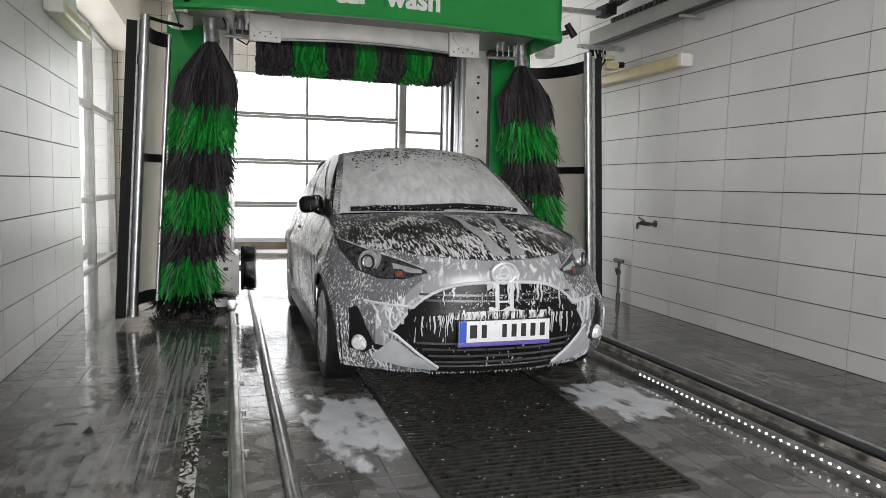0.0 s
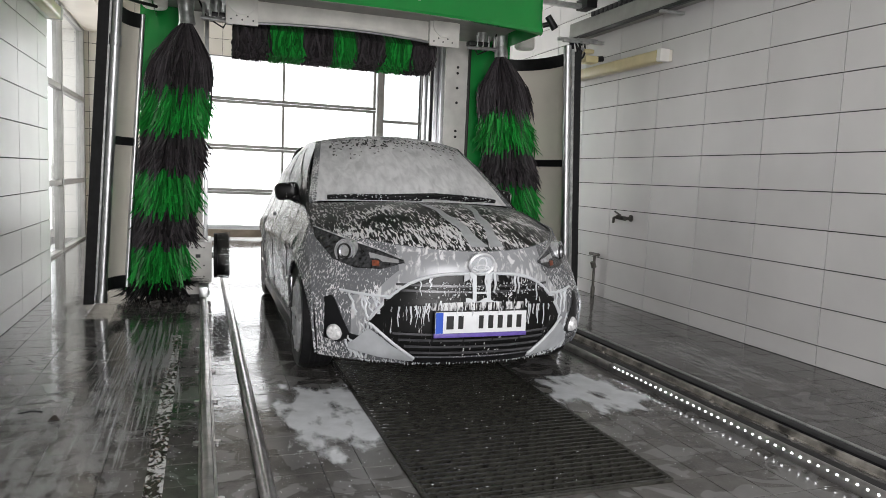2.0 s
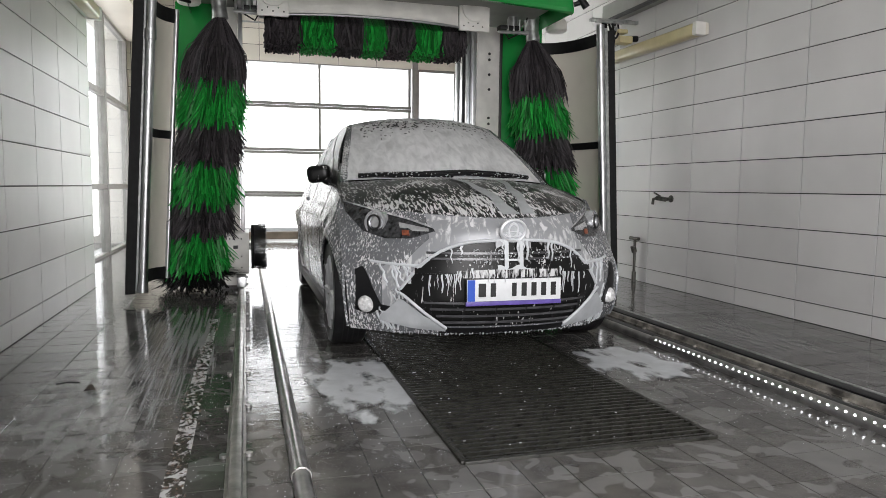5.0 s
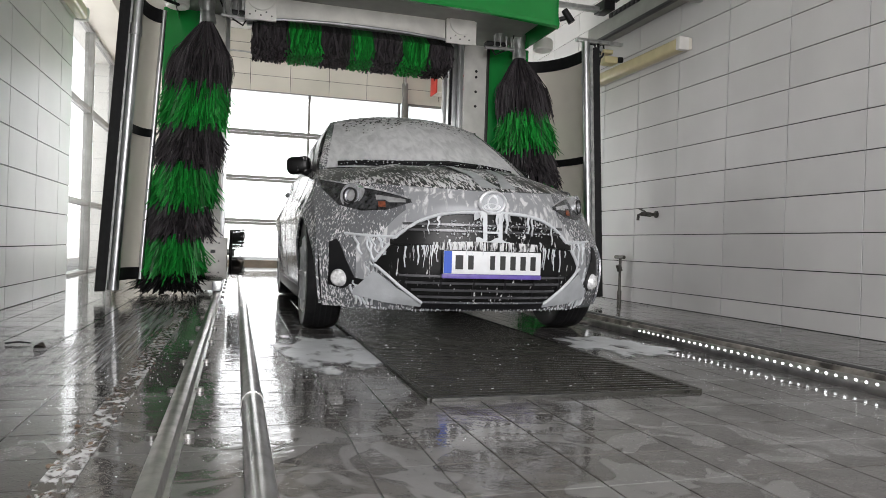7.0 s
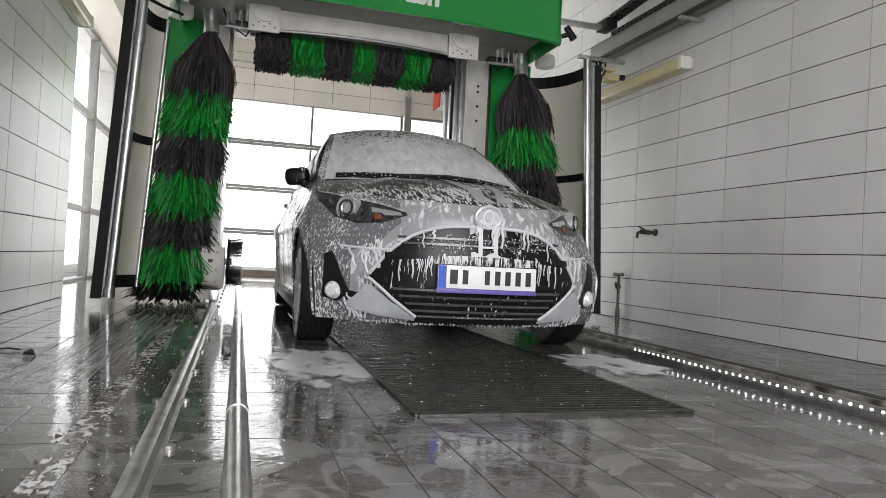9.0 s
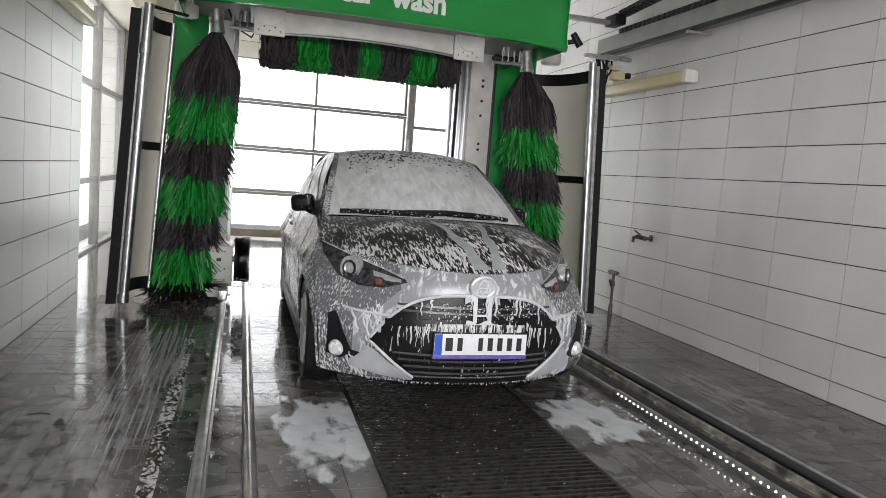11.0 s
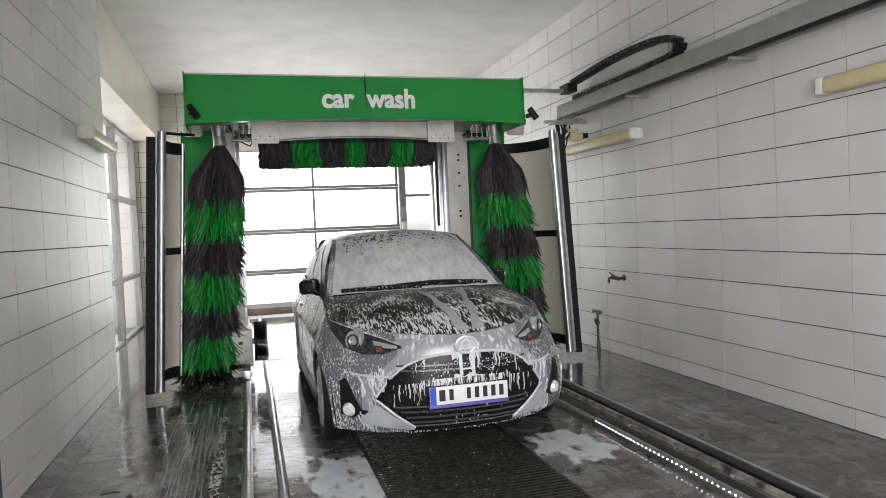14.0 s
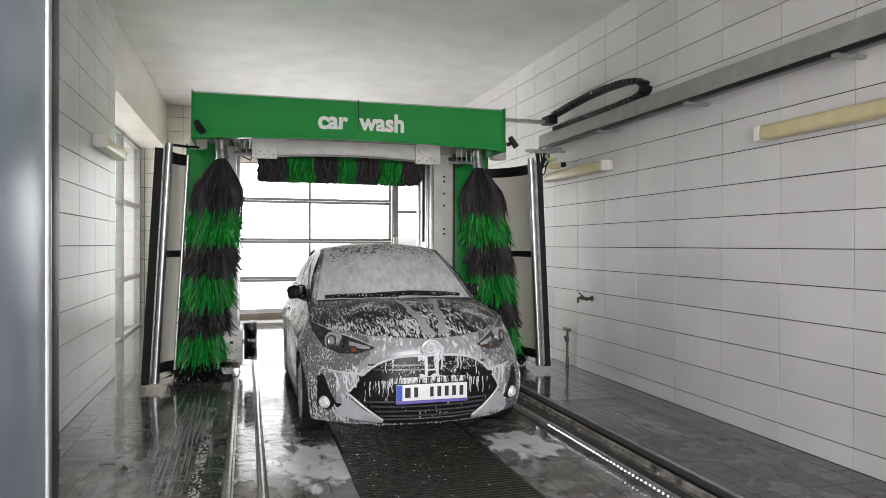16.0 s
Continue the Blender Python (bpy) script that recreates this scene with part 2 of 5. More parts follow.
M_WHITE = material("white_lettering", (0.85, 0.85, 0.83), 0.45, vary=0.03)
M_RED = material("red_sign_paint", (0.55, 0.045, 0.03), 0.45, vary=0.15, scale=12)
M_LAMP = material("yellowed_lamp_diffuser", (0.60, 0.52, 0.30), 0.3, vary=0.1, scale=6)
M_CHAN = material("grey_cable_channel", (0.27, 0.275, 0.25), 0.5, vary=0.12, scale=6)
M_DIRT = foam_material("rusty_wet_dirt", (0.035, 0.026, 0.020), 0.42, (42, 26, 42), 0.0, 0.25, 0.55, 0.05)
M_BAND = material("grey_foam_band", (0.44, 0.455, 0.47), 0.35, vary=0.12, scale=12, bump=0.12, bscale=90)
M_CRUMB = material("wet_rust_crumbs", (0.085, 0.058, 0.040), 0.35, vary=0.7, scale=50, bump=0.3, bscale=120, island=0.6)
M_SOAP = material("white_soap_film", (0.62, 0.64, 0.66), 0.35, vary=0.12, scale=8, bump=0.1, bscale=50)
M_FILM = foam_material("paint_under_foam_film", (0.19, 0.20, 0.215), 0.34, (34, 34, 12), 0.2, 0.22, 0.68, 0.06, film=0.27)
M_PAINT = foam_material("grey_paint_under_foam", (0.15, 0.158, 0.172), 0.29, (105, 105, 42), 0.35, 0.2, 0.80, 0.05, film=0.10)
# Bonnet base nearly black, far below M_PAINT, so the white foam stands out.
M_HOOD = foam_material("dark_hood_under_foam", (0.009, 0.010, 0.011), 0.41, (84, 16, 19), 0.0, 0.3, 0.74, 0.03)
M_WIND = foam_material("windscreen_under_foam", (0.10, 0.105, 0.11), 0.66, (22, 9, 11), 0.0, 0.35, 0.74, 0.24, film=0.55)
M_SIDEG = foam_material("side_glass_under_foam", (0.03, 0.032, 0.035), 0.40, (30, 30, 9), 0.0, 0.4, 0.62, 0.08, film=0.05)
M_ROOF = foam_material("roof_under_foam", (0.03, 0.031, 0.033), 0.56, (34, 22, 16), 0.0, 0.35, 0.66, 0.12, film=0.25)
M_TRIM = foam_material("black_grille_plastic", (0.008, 0.008, 0.008), 0.17, (70, 70, 14), 0.0, 0.3, 0.75, 0.03)
M_SMEAR = foam_material("foam_smeared_black_panel", (0.008, 0.008, 0.008), 0.47, (75, 75, 12), 0.0, 0.4, 0.72, 0.05)
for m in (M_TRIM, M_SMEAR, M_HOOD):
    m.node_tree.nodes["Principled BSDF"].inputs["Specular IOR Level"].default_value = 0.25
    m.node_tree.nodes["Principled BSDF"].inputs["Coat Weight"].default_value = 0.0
M_BLKP = material("black_plastic", (0.010, 0.010, 0.011), 0.4, vary=0.2, scale=20, spec=0.3)
M_TYRE = material("wet_tyre_rubber", (0.016, 0.016, 0.017), 0.42, vary=0.3, scale=20, bump=0.15, bscale=70, spec=0.3)
M_RIM = material("silver_wheel_alloy", (0.55, 0.56, 0.57), 0.42, 0.2, vary=0.15, scale=20)
M_CHROME = material("foam_wet_chrome", (0.85, 0.86, 0.88), 0.3, 0.5, vary=0.05)
M_PLATE = material("white_number_plate", (0.78, 0.79, 0.80), 0.35, vary=0.04, scale=30)
M_PBLUE = material("blue_plate_band", (0.03, 0.10, 0.55), 0.35)
M_PURP = material("dealer_frame_purple", (0.13, 0.09, 0.36), 0.4, vary=0.3, scale=20)
M_INK = material("black_print", (0.015, 0.015, 0.015), 0.4)
M_AMBER = material("orange_indicator_bulb", (0.20, 0.055, 0.025), 0.3, vary=0.5, scale=60)
M_LENS = material("clear_lamp_lens", (0.75, 0.76, 0.78), 0.12, 0.7, vary=0.2, scale=40)
M_LED = glow("led_strip_light", (0.95, 0.97, 1.0), 5.0)
M_ALUW = material("grey_window_frame", (0.30, 0.295, 0.28), 0.45, 0.3, vary=0.12, scale=8)
M_WORN = material("worn_pale_rail_edge", (0.22, 0.205, 0.18), 0.4, 0.2, vary=0.8, scale=11, bump=0.3, bscale=70)
M_SLAT = material("satin_grey_slat", (0.10, 0.10, 0.105), 0.25, 0.3, vary=0.2, scale=20)
M_LAMPIN = material("dark_lamp_interior", (0.07, 0.072, 0.076), 0.18, 0.5, vary=0.95, scale=45, bump=0.3, bscale=90)
M_FOGL = material("wet_fog_lamp_glass", (0.85, 0.85, 0.85), 0.2, 0.2, vary=0.3, scale=60)


def film_material(name, color, most, low, high, stretch=(7, 7, 1)):
    """Soap and pale sheen lying thinly on the floor: covers in patches and fades out to its rim."""
    m = material(name, color, 0.3, vary=0.15, scale=10, bump=0.1, bscale=60)
    n, l = m.node_tree.nodes, m.node_tree.links
    tc = n.new("ShaderNodeTexCoord")
    sep = n.new("ShaderNodeSeparateXYZ")
    l.new(tc.outputs["Generated"], sep.inputs[0])

    def math_node(op, a, b_):
        k = n.new("ShaderNodeMath")
        k.operation = op
        for i, s in enumerate((a, b_)):
            if isinstance(s, (int, float)):
                k.inputs[i].default_value = s
            else:
                l.new(s, k.inputs[i])
        return k.outputs[0]
    fx = math_node("MULTIPLY", sep.outputs[0], math_node("SUBTRACT", 1.0, sep.outputs[0]))
    fy = math_node("MULTIPLY", sep.outputs[1], math_node("SUBTRACT", 1.0, sep.outputs[1]))
    fall = math_node("POWER", math_node("MULTIPLY", math_node("MULTIPLY", fx, fy), 16.0), 0.5)
    geo = n.new("ShaderNodeNewGeometry")
    mp = n.new("ShaderNodeMapping")
    mp.inputs["Scale"].default_value = stretch
    l.new(geo.outputs["Position"], mp.inputs[0])
    no = n.new("ShaderNodeTexNoise")
    no.inputs["Scale"].default_value, no.inputs["Detail"].default_value = 1.0, 6
    l.new(mp.outputs[0], no.inputs["Vector"])
    sm = math_node("ADD", math_node("MULTIPLY", fall, 0.55), no.outputs[0])
    mr = n.new("ShaderNodeMapRange")
    mr.inputs[1].default_value, mr.inputs[2].default_value, mr.inputs[4].default_value = low, high, most
    l.new(sm, mr.inputs[0])
    l.new(mr.outputs[0], n["Principled BSDF"].inputs["Alpha"])
    return m


M_PUDDLE = film_material("white_soap_on_floor", (0.66, 0.68, 0.70), 0.85, 0.84, 0.96, (7, 3.5, 1))
# Soapy water streaks, also painted pale for door and window reflections.
M_STREAK = film_material("soapy_streaks_and_sheen", (0.70, 0.71, 0.72), 0.34, 0.92, 1.06, (60, 1.3, 1))
M_THIN = film_material("thin_soap_streaks", (0.60, 0.61, 0.62), 0.30, 0.94, 1.06, (16, 5, 1))
M_GLASS = glass("window_pane")

# ---- the room ----
XL, XR, YS, YN, H = -2.66, 2.535, -2.98, 8.72, 4.0
XA = -3.12          # glazed bay behind the washing hall's left wall
YA = 3.50

ground = part("ground", box(-400, 400, -400, 400, -0.45, -0.09), M_ASPH)
tagged(ground, "pale concrete yard round the wash hall", "ground", kind="structure")
yard = part("apron", box(-3.6, 3.4, 8.75, 30, -0.088, -0.004), M_ASPH)
tagged(yard, "pale wet concrete apron beyond the exit door", "pavement", kind="structure")
yard2 = part("apron", box(-3.6, 3.4, -30, -3.462, -0.088, -0.004), M_ASPH)
tagged(yard2, "pale concrete apron before the entrance", "pavement", kind="structure")
floor = part("floor", box(-3.4, 2.9, -3.46, 8.75, -0.087, -0.0025), M_FGROUT)
tagged(floor, "wet dark grey tiled floor of the wash hall", "floor", kind="structure")
ceiling = part("ceiling", box(-3.5, 2.9, -3.46, 9.0, H, H + 0.2), M_PLASTER)
tagged(ceiling, "plain white painted ceiling", "ceiling", kind="structure")

wall_east = part("wall_east", box(XR + 0.008, XR + 0.3, -3.44, 9.0, -0.08, H), M_GROUT)
tagged(wall_east, "white tiled wall with dark joints", "wall", kind="structure")
wall_west = part("wall_west", box(XL - 0.4, XL - 0.008, -3.44, YA, -0.08, H), M_GROUT)
tagged(wall_west, "white tiled wall ending at the glazed bay", "wall", kind="structure")
# glazed bay: wall above and below the windows
bm = box(XA - 0.3, XA - 0.008, YA, 9.0, 3.17, H)
box(XA - 0.3, XA - 0.008, 8.605, 9.0, -0.08, 3.17, bm=bm)
wall_bay = part("wall_west_bay", bm, M_PLASTER)
tagged(wall_bay, "plain white lintel over the glazed bay", "wall", kind="structure")
soffit = part("soffit", box(XA - 0.01, XL - 0.008, YA, YN, 3.175, H - 0.01), M_TILE_OLD)
tagged(soffit, "cream soffit over the glazed bay", "ceiling", kind="structure")
# north wall pieces round the door and the side light
bm = box(XA - 0.05, -1.74, YN + 0.008, 9.0, -0.08, H)
box(-1.74, XR + 0.008, YN + 0.008, 9.0, 3.08, H, bm=bm)
box(2.36, XR + 0.008, YN + 0.008, 9.0, -0.08, 3.08, bm=bm)
wall_north = part("wall_north", bm, M_GROUT)
tagged(wall_north, "cream tiled wall over the exit door", "wall", kind="structure")
# south wall with the entrance the camera stands in
bm = box(-3.5, -1.745, -3.45, YS, -0.08, H)
box(-1.745, 1.50, -3.45, YS, 3.05, H, bm=bm)
box(1.50, 2.9, -3.45, YS, -0.08, H, bm=bm)
wall_south = part("wall_south", bm, M_PLASTER)
tagged(wall_south, "plain wall round the open entrance", "wall", kind="structure")
jamb = thing("door_jamb", "blue-grey metal jamb of the open entrance", "door frame", kind="structure")
part("cladding", box(-1.744, -1.705, -3.47, -3.065, -0.06, 3.05, 0.004), M_BLUE, jamb)
part("frame_strip", box(-1.744, -1.70, -3.035, -2.97, -0.06, 3.05, 0.006), M_BLKP, jamb, "dark edge profile")
part("bead", rod((-1.712, -3.05, -0.05), (-1.712, -3.05, 3.0), 0.014), M_ALU, jamb, "bright metal bead")


# ---- glazing of the bay: frame of alu profiles ----
win = thing("window_1", "tall grey aluminium window wall with clear panes", "window", kind="structure")
fx = XA + 0.0
ys = [YA + 0.02, 5.05, 6.77, 8.56]
zs = [0.0, 0.905, 2.12, 3.17]
for y in ys:
    part("mullion", box(fx - 0.08, fx + 0.03, y - 0.045, y + 0.045, 0.0, 3.17, 0.004), M_ALUW, win)
for z in zs:
    part("transom", box(fx - 0.07, fx + 0.02, YA, 8.60, max(z - 0.035, -0.003), z + 0.035, 0.004), M_ALUW, win)
for a, b in zip(ys, ys[1:]):
    for c, d in zip(zs, zs[1:]):
        p = part("pane", box(fx - 0.03, fx - 0.022, a + 0.045, b - 0.045, c + 0.036, d - 0.036), M_GLASS, win)
        p.visible_shadow = False

# ---- exit door: sectional, glazed ----
door = thing("door_1", "closed glazed sectional door with grey aluminium rails", "door", kind="structure")
DX0, DX1 = -1.72, 1.50
dz = [0.075, 0.80, 1.53, 2.30, 3.05]
for k, z in enumerate(dz):
    hgt = 0.045 if 0 < k < 4 else 0.06
    if k == 0:
        part("bottom_rail", box(DX0, DX1, YN + 0.02, YN + 0.07, 0.03, 0.16, 0.004), material("brown_bottom_rail", (0.20, 0.16, 0.12), 0.5, vary=0.2), door, "brownish bottom rail")
    elif k < 4:
        part("rail", box(DX0, DX1, YN + 0.02, YN + 0.07, z - 0.048, z - 0.004, 0.005), M_ALUG, door)
        part("rail", box(DX0, DX1, YN + 0.02, YN + 0.07, z + 0.004, z + 0.048, 0.005), M_ALUG, door)
    else:
        part("rail", box(DX0, DX1, YN + 0.02, YN + 0.07, z - 0.06, z + 0.03, 0.005), M_ALUG, door)
for x in (DX0 + 0.03, -0.10, DX1 - 0.03):
    for a, b in zip(dz, dz[1:]):
        part("stile", box(x - 0.02, x + 0.02, YN + 0.022, YN + 0.068, a + 0.048 if a > 0.1 else 0.16, b - 0.05, 0.003), M_ALUG, door)
for a, b in zip(dz, dz[1:]):
    for x0, x1 in ((DX0 + 0.05, -0.12), (-0.08, DX1 - 0.05)):
        p = part("pane", box(x0, x1, YN + 0.04, YN + 0.046, a + 0.05 if a > 0.1 else 0.16, b - 0.05), M_GLASS, door)
        p.visible_shadow = False
tr = thing("door_track", "grey steel guide track with roller curve of the sectional door", "door track", kind="structure")
part("upright", box(1.505, 1.60, YN - 0.07, YN + 0.0, 0.0, 3.35, 0.004), M_ALUG, tr)
part("curve_rail", tube([(1.55, YN - 0.05, 3.3), (1.55, YN - 0.09, 3.45), (1.56, YN - 0.22, 3.57), (1.56, YN - 0.5, 3.64), (1.56, YN - 2.6, 3.68)], 0.022), M_STEEL, tr)
part("upright", box(-1.82, -1.735, YN - 0.07, YN, 0.0, 3.35, 0.004), M_ALUG, tr)
part("curve_rail", tube([(-1.77, YN - 0.05, 3.3), (-1.77, YN - 0.09, 3.45), (-1.77, YN - 0.22, 3.57), (-1.77, YN - 0.5, 3.64), (-1.77, YN - 2.6, 3.68)], 0.022), M_STEEL, tr)
sp = thing("spring_shaft", "steel torsion spring shaft over the exit door", "door mechanism", kind="structure")
part("shaft", rod((-1.85, YN - 0.13, 3.60), (1.66, YN - 0.13, 3.55), 0.014), M_STEEL, sp)
part("spring", rod((0.35, YN - 0.13, 3.569), (1.40, YN - 0.13, 3.554), 0.04), M_STEEL, sp)
part("bracket", box(-0.32, -0.26, YN - 0.18, YN, 3.50, 3.66, 0.004), M_BLKP, sp)
part("bracket", box(1.42, 1.50, YN - 0.18, YN, 3.46, 3.64, 0.004), M_STEEL, sp)

side = thing("window_2", "narrow side light with thin grey frame beside the door", "window", kind="structure")
for x in (1.62, 2.345):
    part("stile", box(x - 0.018, x + 0.018, YN + 0.01, YN + 0.06, 0.0, 3.0, 0.003), M_ALUG, side)
for z in (0.03, 1.02, 2.12, 2.99):
    part("rail", box(1.638, 2.327, YN + 0.012, YN + 0.058, z - 0.022, z + 0.022, 0.003), M_ALUG, side)
p = part("pane", box(1.638, 2.327, YN + 0.03, YN + 0.036, 0.05, 2.97), M_GLASS, side)
p.visible_shadow = False
part("head_trim", box(1.60, 2.36, YN - 0.015, YN + 0.06, 3.02, 3.08, 0.004), M_CREAM, side)

# ---- the car ----
YFA, YRA, RW = 0.78, 3.34, 0.31


def nose(x, z):
    """How far back the car's front lies at a height and a distance from its middle."""
    y0 = curve(z, [(0.15, 0.09), (0.22, 0.04), (0.34, 0.0), (0.5, -0.012), (0.64, 0.0), (0.72, 0.015), (0.79, 0.06), (0.86, 0.12)])
    k = curve(z, [(0.15, 0.56), (0.45, 0.585), (0.62, 0.75), (0.80, 1.02), (0.9, 1.1)])
    return y0 + k * abs(x) ** 2.3


def half(z):
    return curve(z, [(0.15, 0.79), (0.3, 0.81), (0.5, 0.828), (0.7, 0.83), (0.84, 0.80), (1.0, 0.76)])


def edge(x):
    return 0.785 + 0.055 * (abs(x) / 0.8) ** 1.6


car = thing("car", "small grey hatchback covered in white shampoo foam on the wash lane", "car")


def face(u, v):
    z = 0.165 + v * (edge(u * 0.82) - 0.165)
    x = u * half(z)
    return Vector((x, nose(x, z), z))


part("front_bumper", sheet(face, lin(-1, 1, 45), lin(0, 1, 22), 0.012), M_PAINT, car, "grey bumper streaked with foam")


def hood(u, v):
    x = u * (0.80 - 0.045 * v)
    z0, z1 = edge(u * 0.82), 1.0 - 0.035 * u * u
    y0, y1 = nose(u * half(z0), z0), 1.08 + 0.16 * u * u
    if v == 0:
        x = u * half(z0)
    s = v ** 0.9
    ridge = 0.012 * math.exp(-((abs(u) - 0.45) / 0.08) ** 2)
    return Vector((x, y0 + (y1 - y0) * v, z0 + (z1 - z0) * s + (0.05 * (1 - u * u) + ridge) * math.sin(math.pi * min(1, v * 1.02)) ** 0.8))


part("hood", sheet(hood, lin(-1, 1, 41), lin(0, 1, 24), 0.01), M_HOOD, car, "bonnet set far darker than the grey body, with long white foam runs")
# broad bands of thick foam running down the bonnet
for u0, u1, w0, w1 in ((-0.10, 0.03, 0.035, 0.11), (0.34, 0.16, 0.05, 0.09)):
    def band(a, v, u0=u0, u1=u1, w0=w0, w1=w1):
        t = 1 - v
        u = u0 + (u1 - u0) * t + a * (w0 + (w1 - w0) * t) + 0.012 * math.sin(17 * v + 5 * a)
        q = hood(u, 0.02 + 0.9 * v)
        return q + Vector((0, -0.001, 0.006))
    part("foam_run", sheet(band, lin(-0.5, 0.5, 5), lin(0, 1, 20)), M_BAND, car, "thick pale foam run")


def shoulder(y):
    return curve(y, [(0.42, 0.84), (0.8, 0.88), (1.22, 0.955), (2.0, 0.98), (3.3, 1.03), (3.9, 1.0)])


def side_low(y):
    z = 0.175
    for yc in (YFA, YRA):
        if abs(y - yc) < 0.345:
            z = max(z, 0.30 + math.sqrt(0.345 ** 2 - (y - yc) ** 2))
    return z


def side_pt(sgn, c, v):
    zl, zh = side_low(c), shoulder(c)
    z = zl + v * (zh - zl)
    x = half(z) + 0.035 * min(1, max(0, (c - 0.42) / 0.25)) * (1 if z < 0.7 else max(0, 1 - (z - 0.7) / 0.25))
    x += 0.012 * math.exp(-((z - 0.72) / 0.05) ** 2) * (1 if 1.0 < c < 3.5 else 0)
    for yc in (YFA, YRA):
        d = math.hypot(c - yc, z - 0.30)
        x += 0.02 * math.exp(-((d - 0.36) / 0.05) ** 2)
    if c > 3.35:
        x -= 0.15 * ((c - 3.35) / 0.5) ** 2
    k = max(0, 1 - (c - 0.42) / 0.5)
    y = c + (nose(half(z), z) - 0.42) * k * k
    return Vector((sgn * x, y, z))


cols = sorted(set(lin(0.42, 3.86, 60) + [YFA - 0.344, YFA + 0.344, YRA - 0.344, YRA + 0.344] + lin(YFA - 0.34, YFA + 0.34, 15) + lin(YRA - 0.34, YRA + 0.34, 15)))
for s in (-1, 1):
    part("side_panel", sheet(lambda c, v: side_pt(s, c, v), cols, lin(0, 1, 14), 0.012), M_PAINT, car, "grey doors and wings wet with foam")
    part("sill", box(s * 0.80 - 0.06, s * 0.80 + 0.06, YFA + 0.35, YRA - 0.35, 0.14, 0.22, 0.02), M_BLKP, car)
    for yd in (1.32, 2.30, 2.95):
        part("door_seam", sheet(lambda c, v: side_pt(s, yd + c + 0.06 * (v - 0.5), 0.08 + 0.92 * v) + Vector((s * 0.002, 0, 0)), [-0.003, 0.003], lin(0, 1, 12), 0.003), M_INK, car)
    part("door_handle", box(s * 0.872 - 0.015, s * 0.872 + 0.015, 2.02, 2.2, 0.83, 0.86, 0.012), M_PAINT, car)


def belt(t):
    y = 1.16 + t * 2.55
    return Vector((0.755 - 0.02 * t - 0.10 * max(0, t - 0.7), y, shoulder(y) - 0.004))


def rail(t):
    y = 1.99 + t * 1.30
    return Vector((0.572 - 0.04 * t * t, y, 1.372 + 0.045 * math.sin(math.pi * min(1, 0.25 + t * 0.7)) - 0.03 * t * t))


def house(s, t, v, out=0.0):
    a, b = belt(t), rail(t)
    q = a.lerp(b, v)
    q.x += 0.035 * math.sin(math.pi * v) + out
    q.x *= s
    return q


for s in (-1, 1):
    part("pillar_frame", sheet(lambda t, v: house(s, t, v), lin(0, 1, 24), lin(0, 1, 10), 0.012), M_TRIM, car)
    for t0, t1 in ((0.12, 0.44), (0.47, 0.74)):
        part("side_window", sheet(lambda a, v: house(s, t0 + a * (t1 - t0), 0.10 + 0.78 * v * (1 if t0 > 0.2 else min(1, 0.35 + a * 1.2)), 0.005), lin(0, 1, 14), lin(0, 1, 8), 0.004), M_SIDEG, car, "dark side window under foam")


def roof(u, v):
    e = rail(v)
    arch = 0.062 * (1 - abs(u) ** 2.4)
    y = e.y - (0.10 * (1 - u * u) if v == 0 else 0.10 * (1 - u * u) * (1 - v) ** 3)
    return Vector((u * e.x, y, e.z + arch))


part("roof", sheet(roof, lin(-1, 1, 25), lin(0, 1, 18), 0.012), M_ROOF, car, "grey roof under foam")


def screen(u, v):
    lo = Vector((u * 0.725, 1.08 + 0.15 * u * u, 0.995 - 0.02 * u * u))
    hi = roof(u, 0)
    q = lo.lerp(hi, v)
    n = 0.035 * math.sin(math.pi * v) * (1 - 0.5 * u * u)
    return q + Vector((0, -n * 0.5, n * 0.8))


part("windscreen", sheet(screen, lin(-0.955, 0.955, 31), lin(0.02, 0.93, 18), 0.006), M_WIND, car, "windscreen white with foam")
for s in (-1, 1):
    part("a_pillar", sheet(lambda a, v: screen(s * (0.955 + 0.065 * a), v) + Vector((0, 0.004 * a, 0.004)), lin(0, 1, 4), lin(0, 1, 14), 0.012), M_PAINT, car)
part("header", sheet(lambda u, v: screen(u, 0.93 + 0.07 * v) + Vector((0, 0, 0.003)), lin(-0.98, 0.98, 25), lin(0, 1, 4), 0.006), M_ROOF, car)
part("cowl", sheet(lambda u, v: Vector((u * 0.74, 1.04 + 0.16 * u * u + 0.10 * v, 0.985 - 0.03 * u * u + 0.004 * v)), lin(-1, 1, 21), [0, 0.5, 1], 0.02), M_BLKP, car)
# tail: hatch and rear bumper
part("hatch", sheet(lambda u, v: Vector((u * (0.53 + 0.09 * v), 3.29 + 0.58 * v, 1.40 + 0.05 * (1 - u * u) * (1 - v) - 0.42 * v * v - 0.02 * v)), lin(-1, 1, 11), lin(0, 1, 8), 0.012), M_PAINT, car)
part("rear_bumper", sheet(lambda u, v: Vector((u * 0.72, 3.87 + 0.05 * math.sin(math.pi * v) - 0.06 * u * u, 0.2 + 0.78 * v)), lin(-1, 1, 11), lin(0, 1, 8), 0.012), M_PAINT, car)
part("underbody", box(-0.62, 0.62, 0.35, 3.8, 0.19, 0.5, 0.03), M_BLKP, car)
part("cabin_lining", box(-0.56, 0.56, 1.75, 3.2, 0.5, 1.15, 0.05), M_BLKP, car)


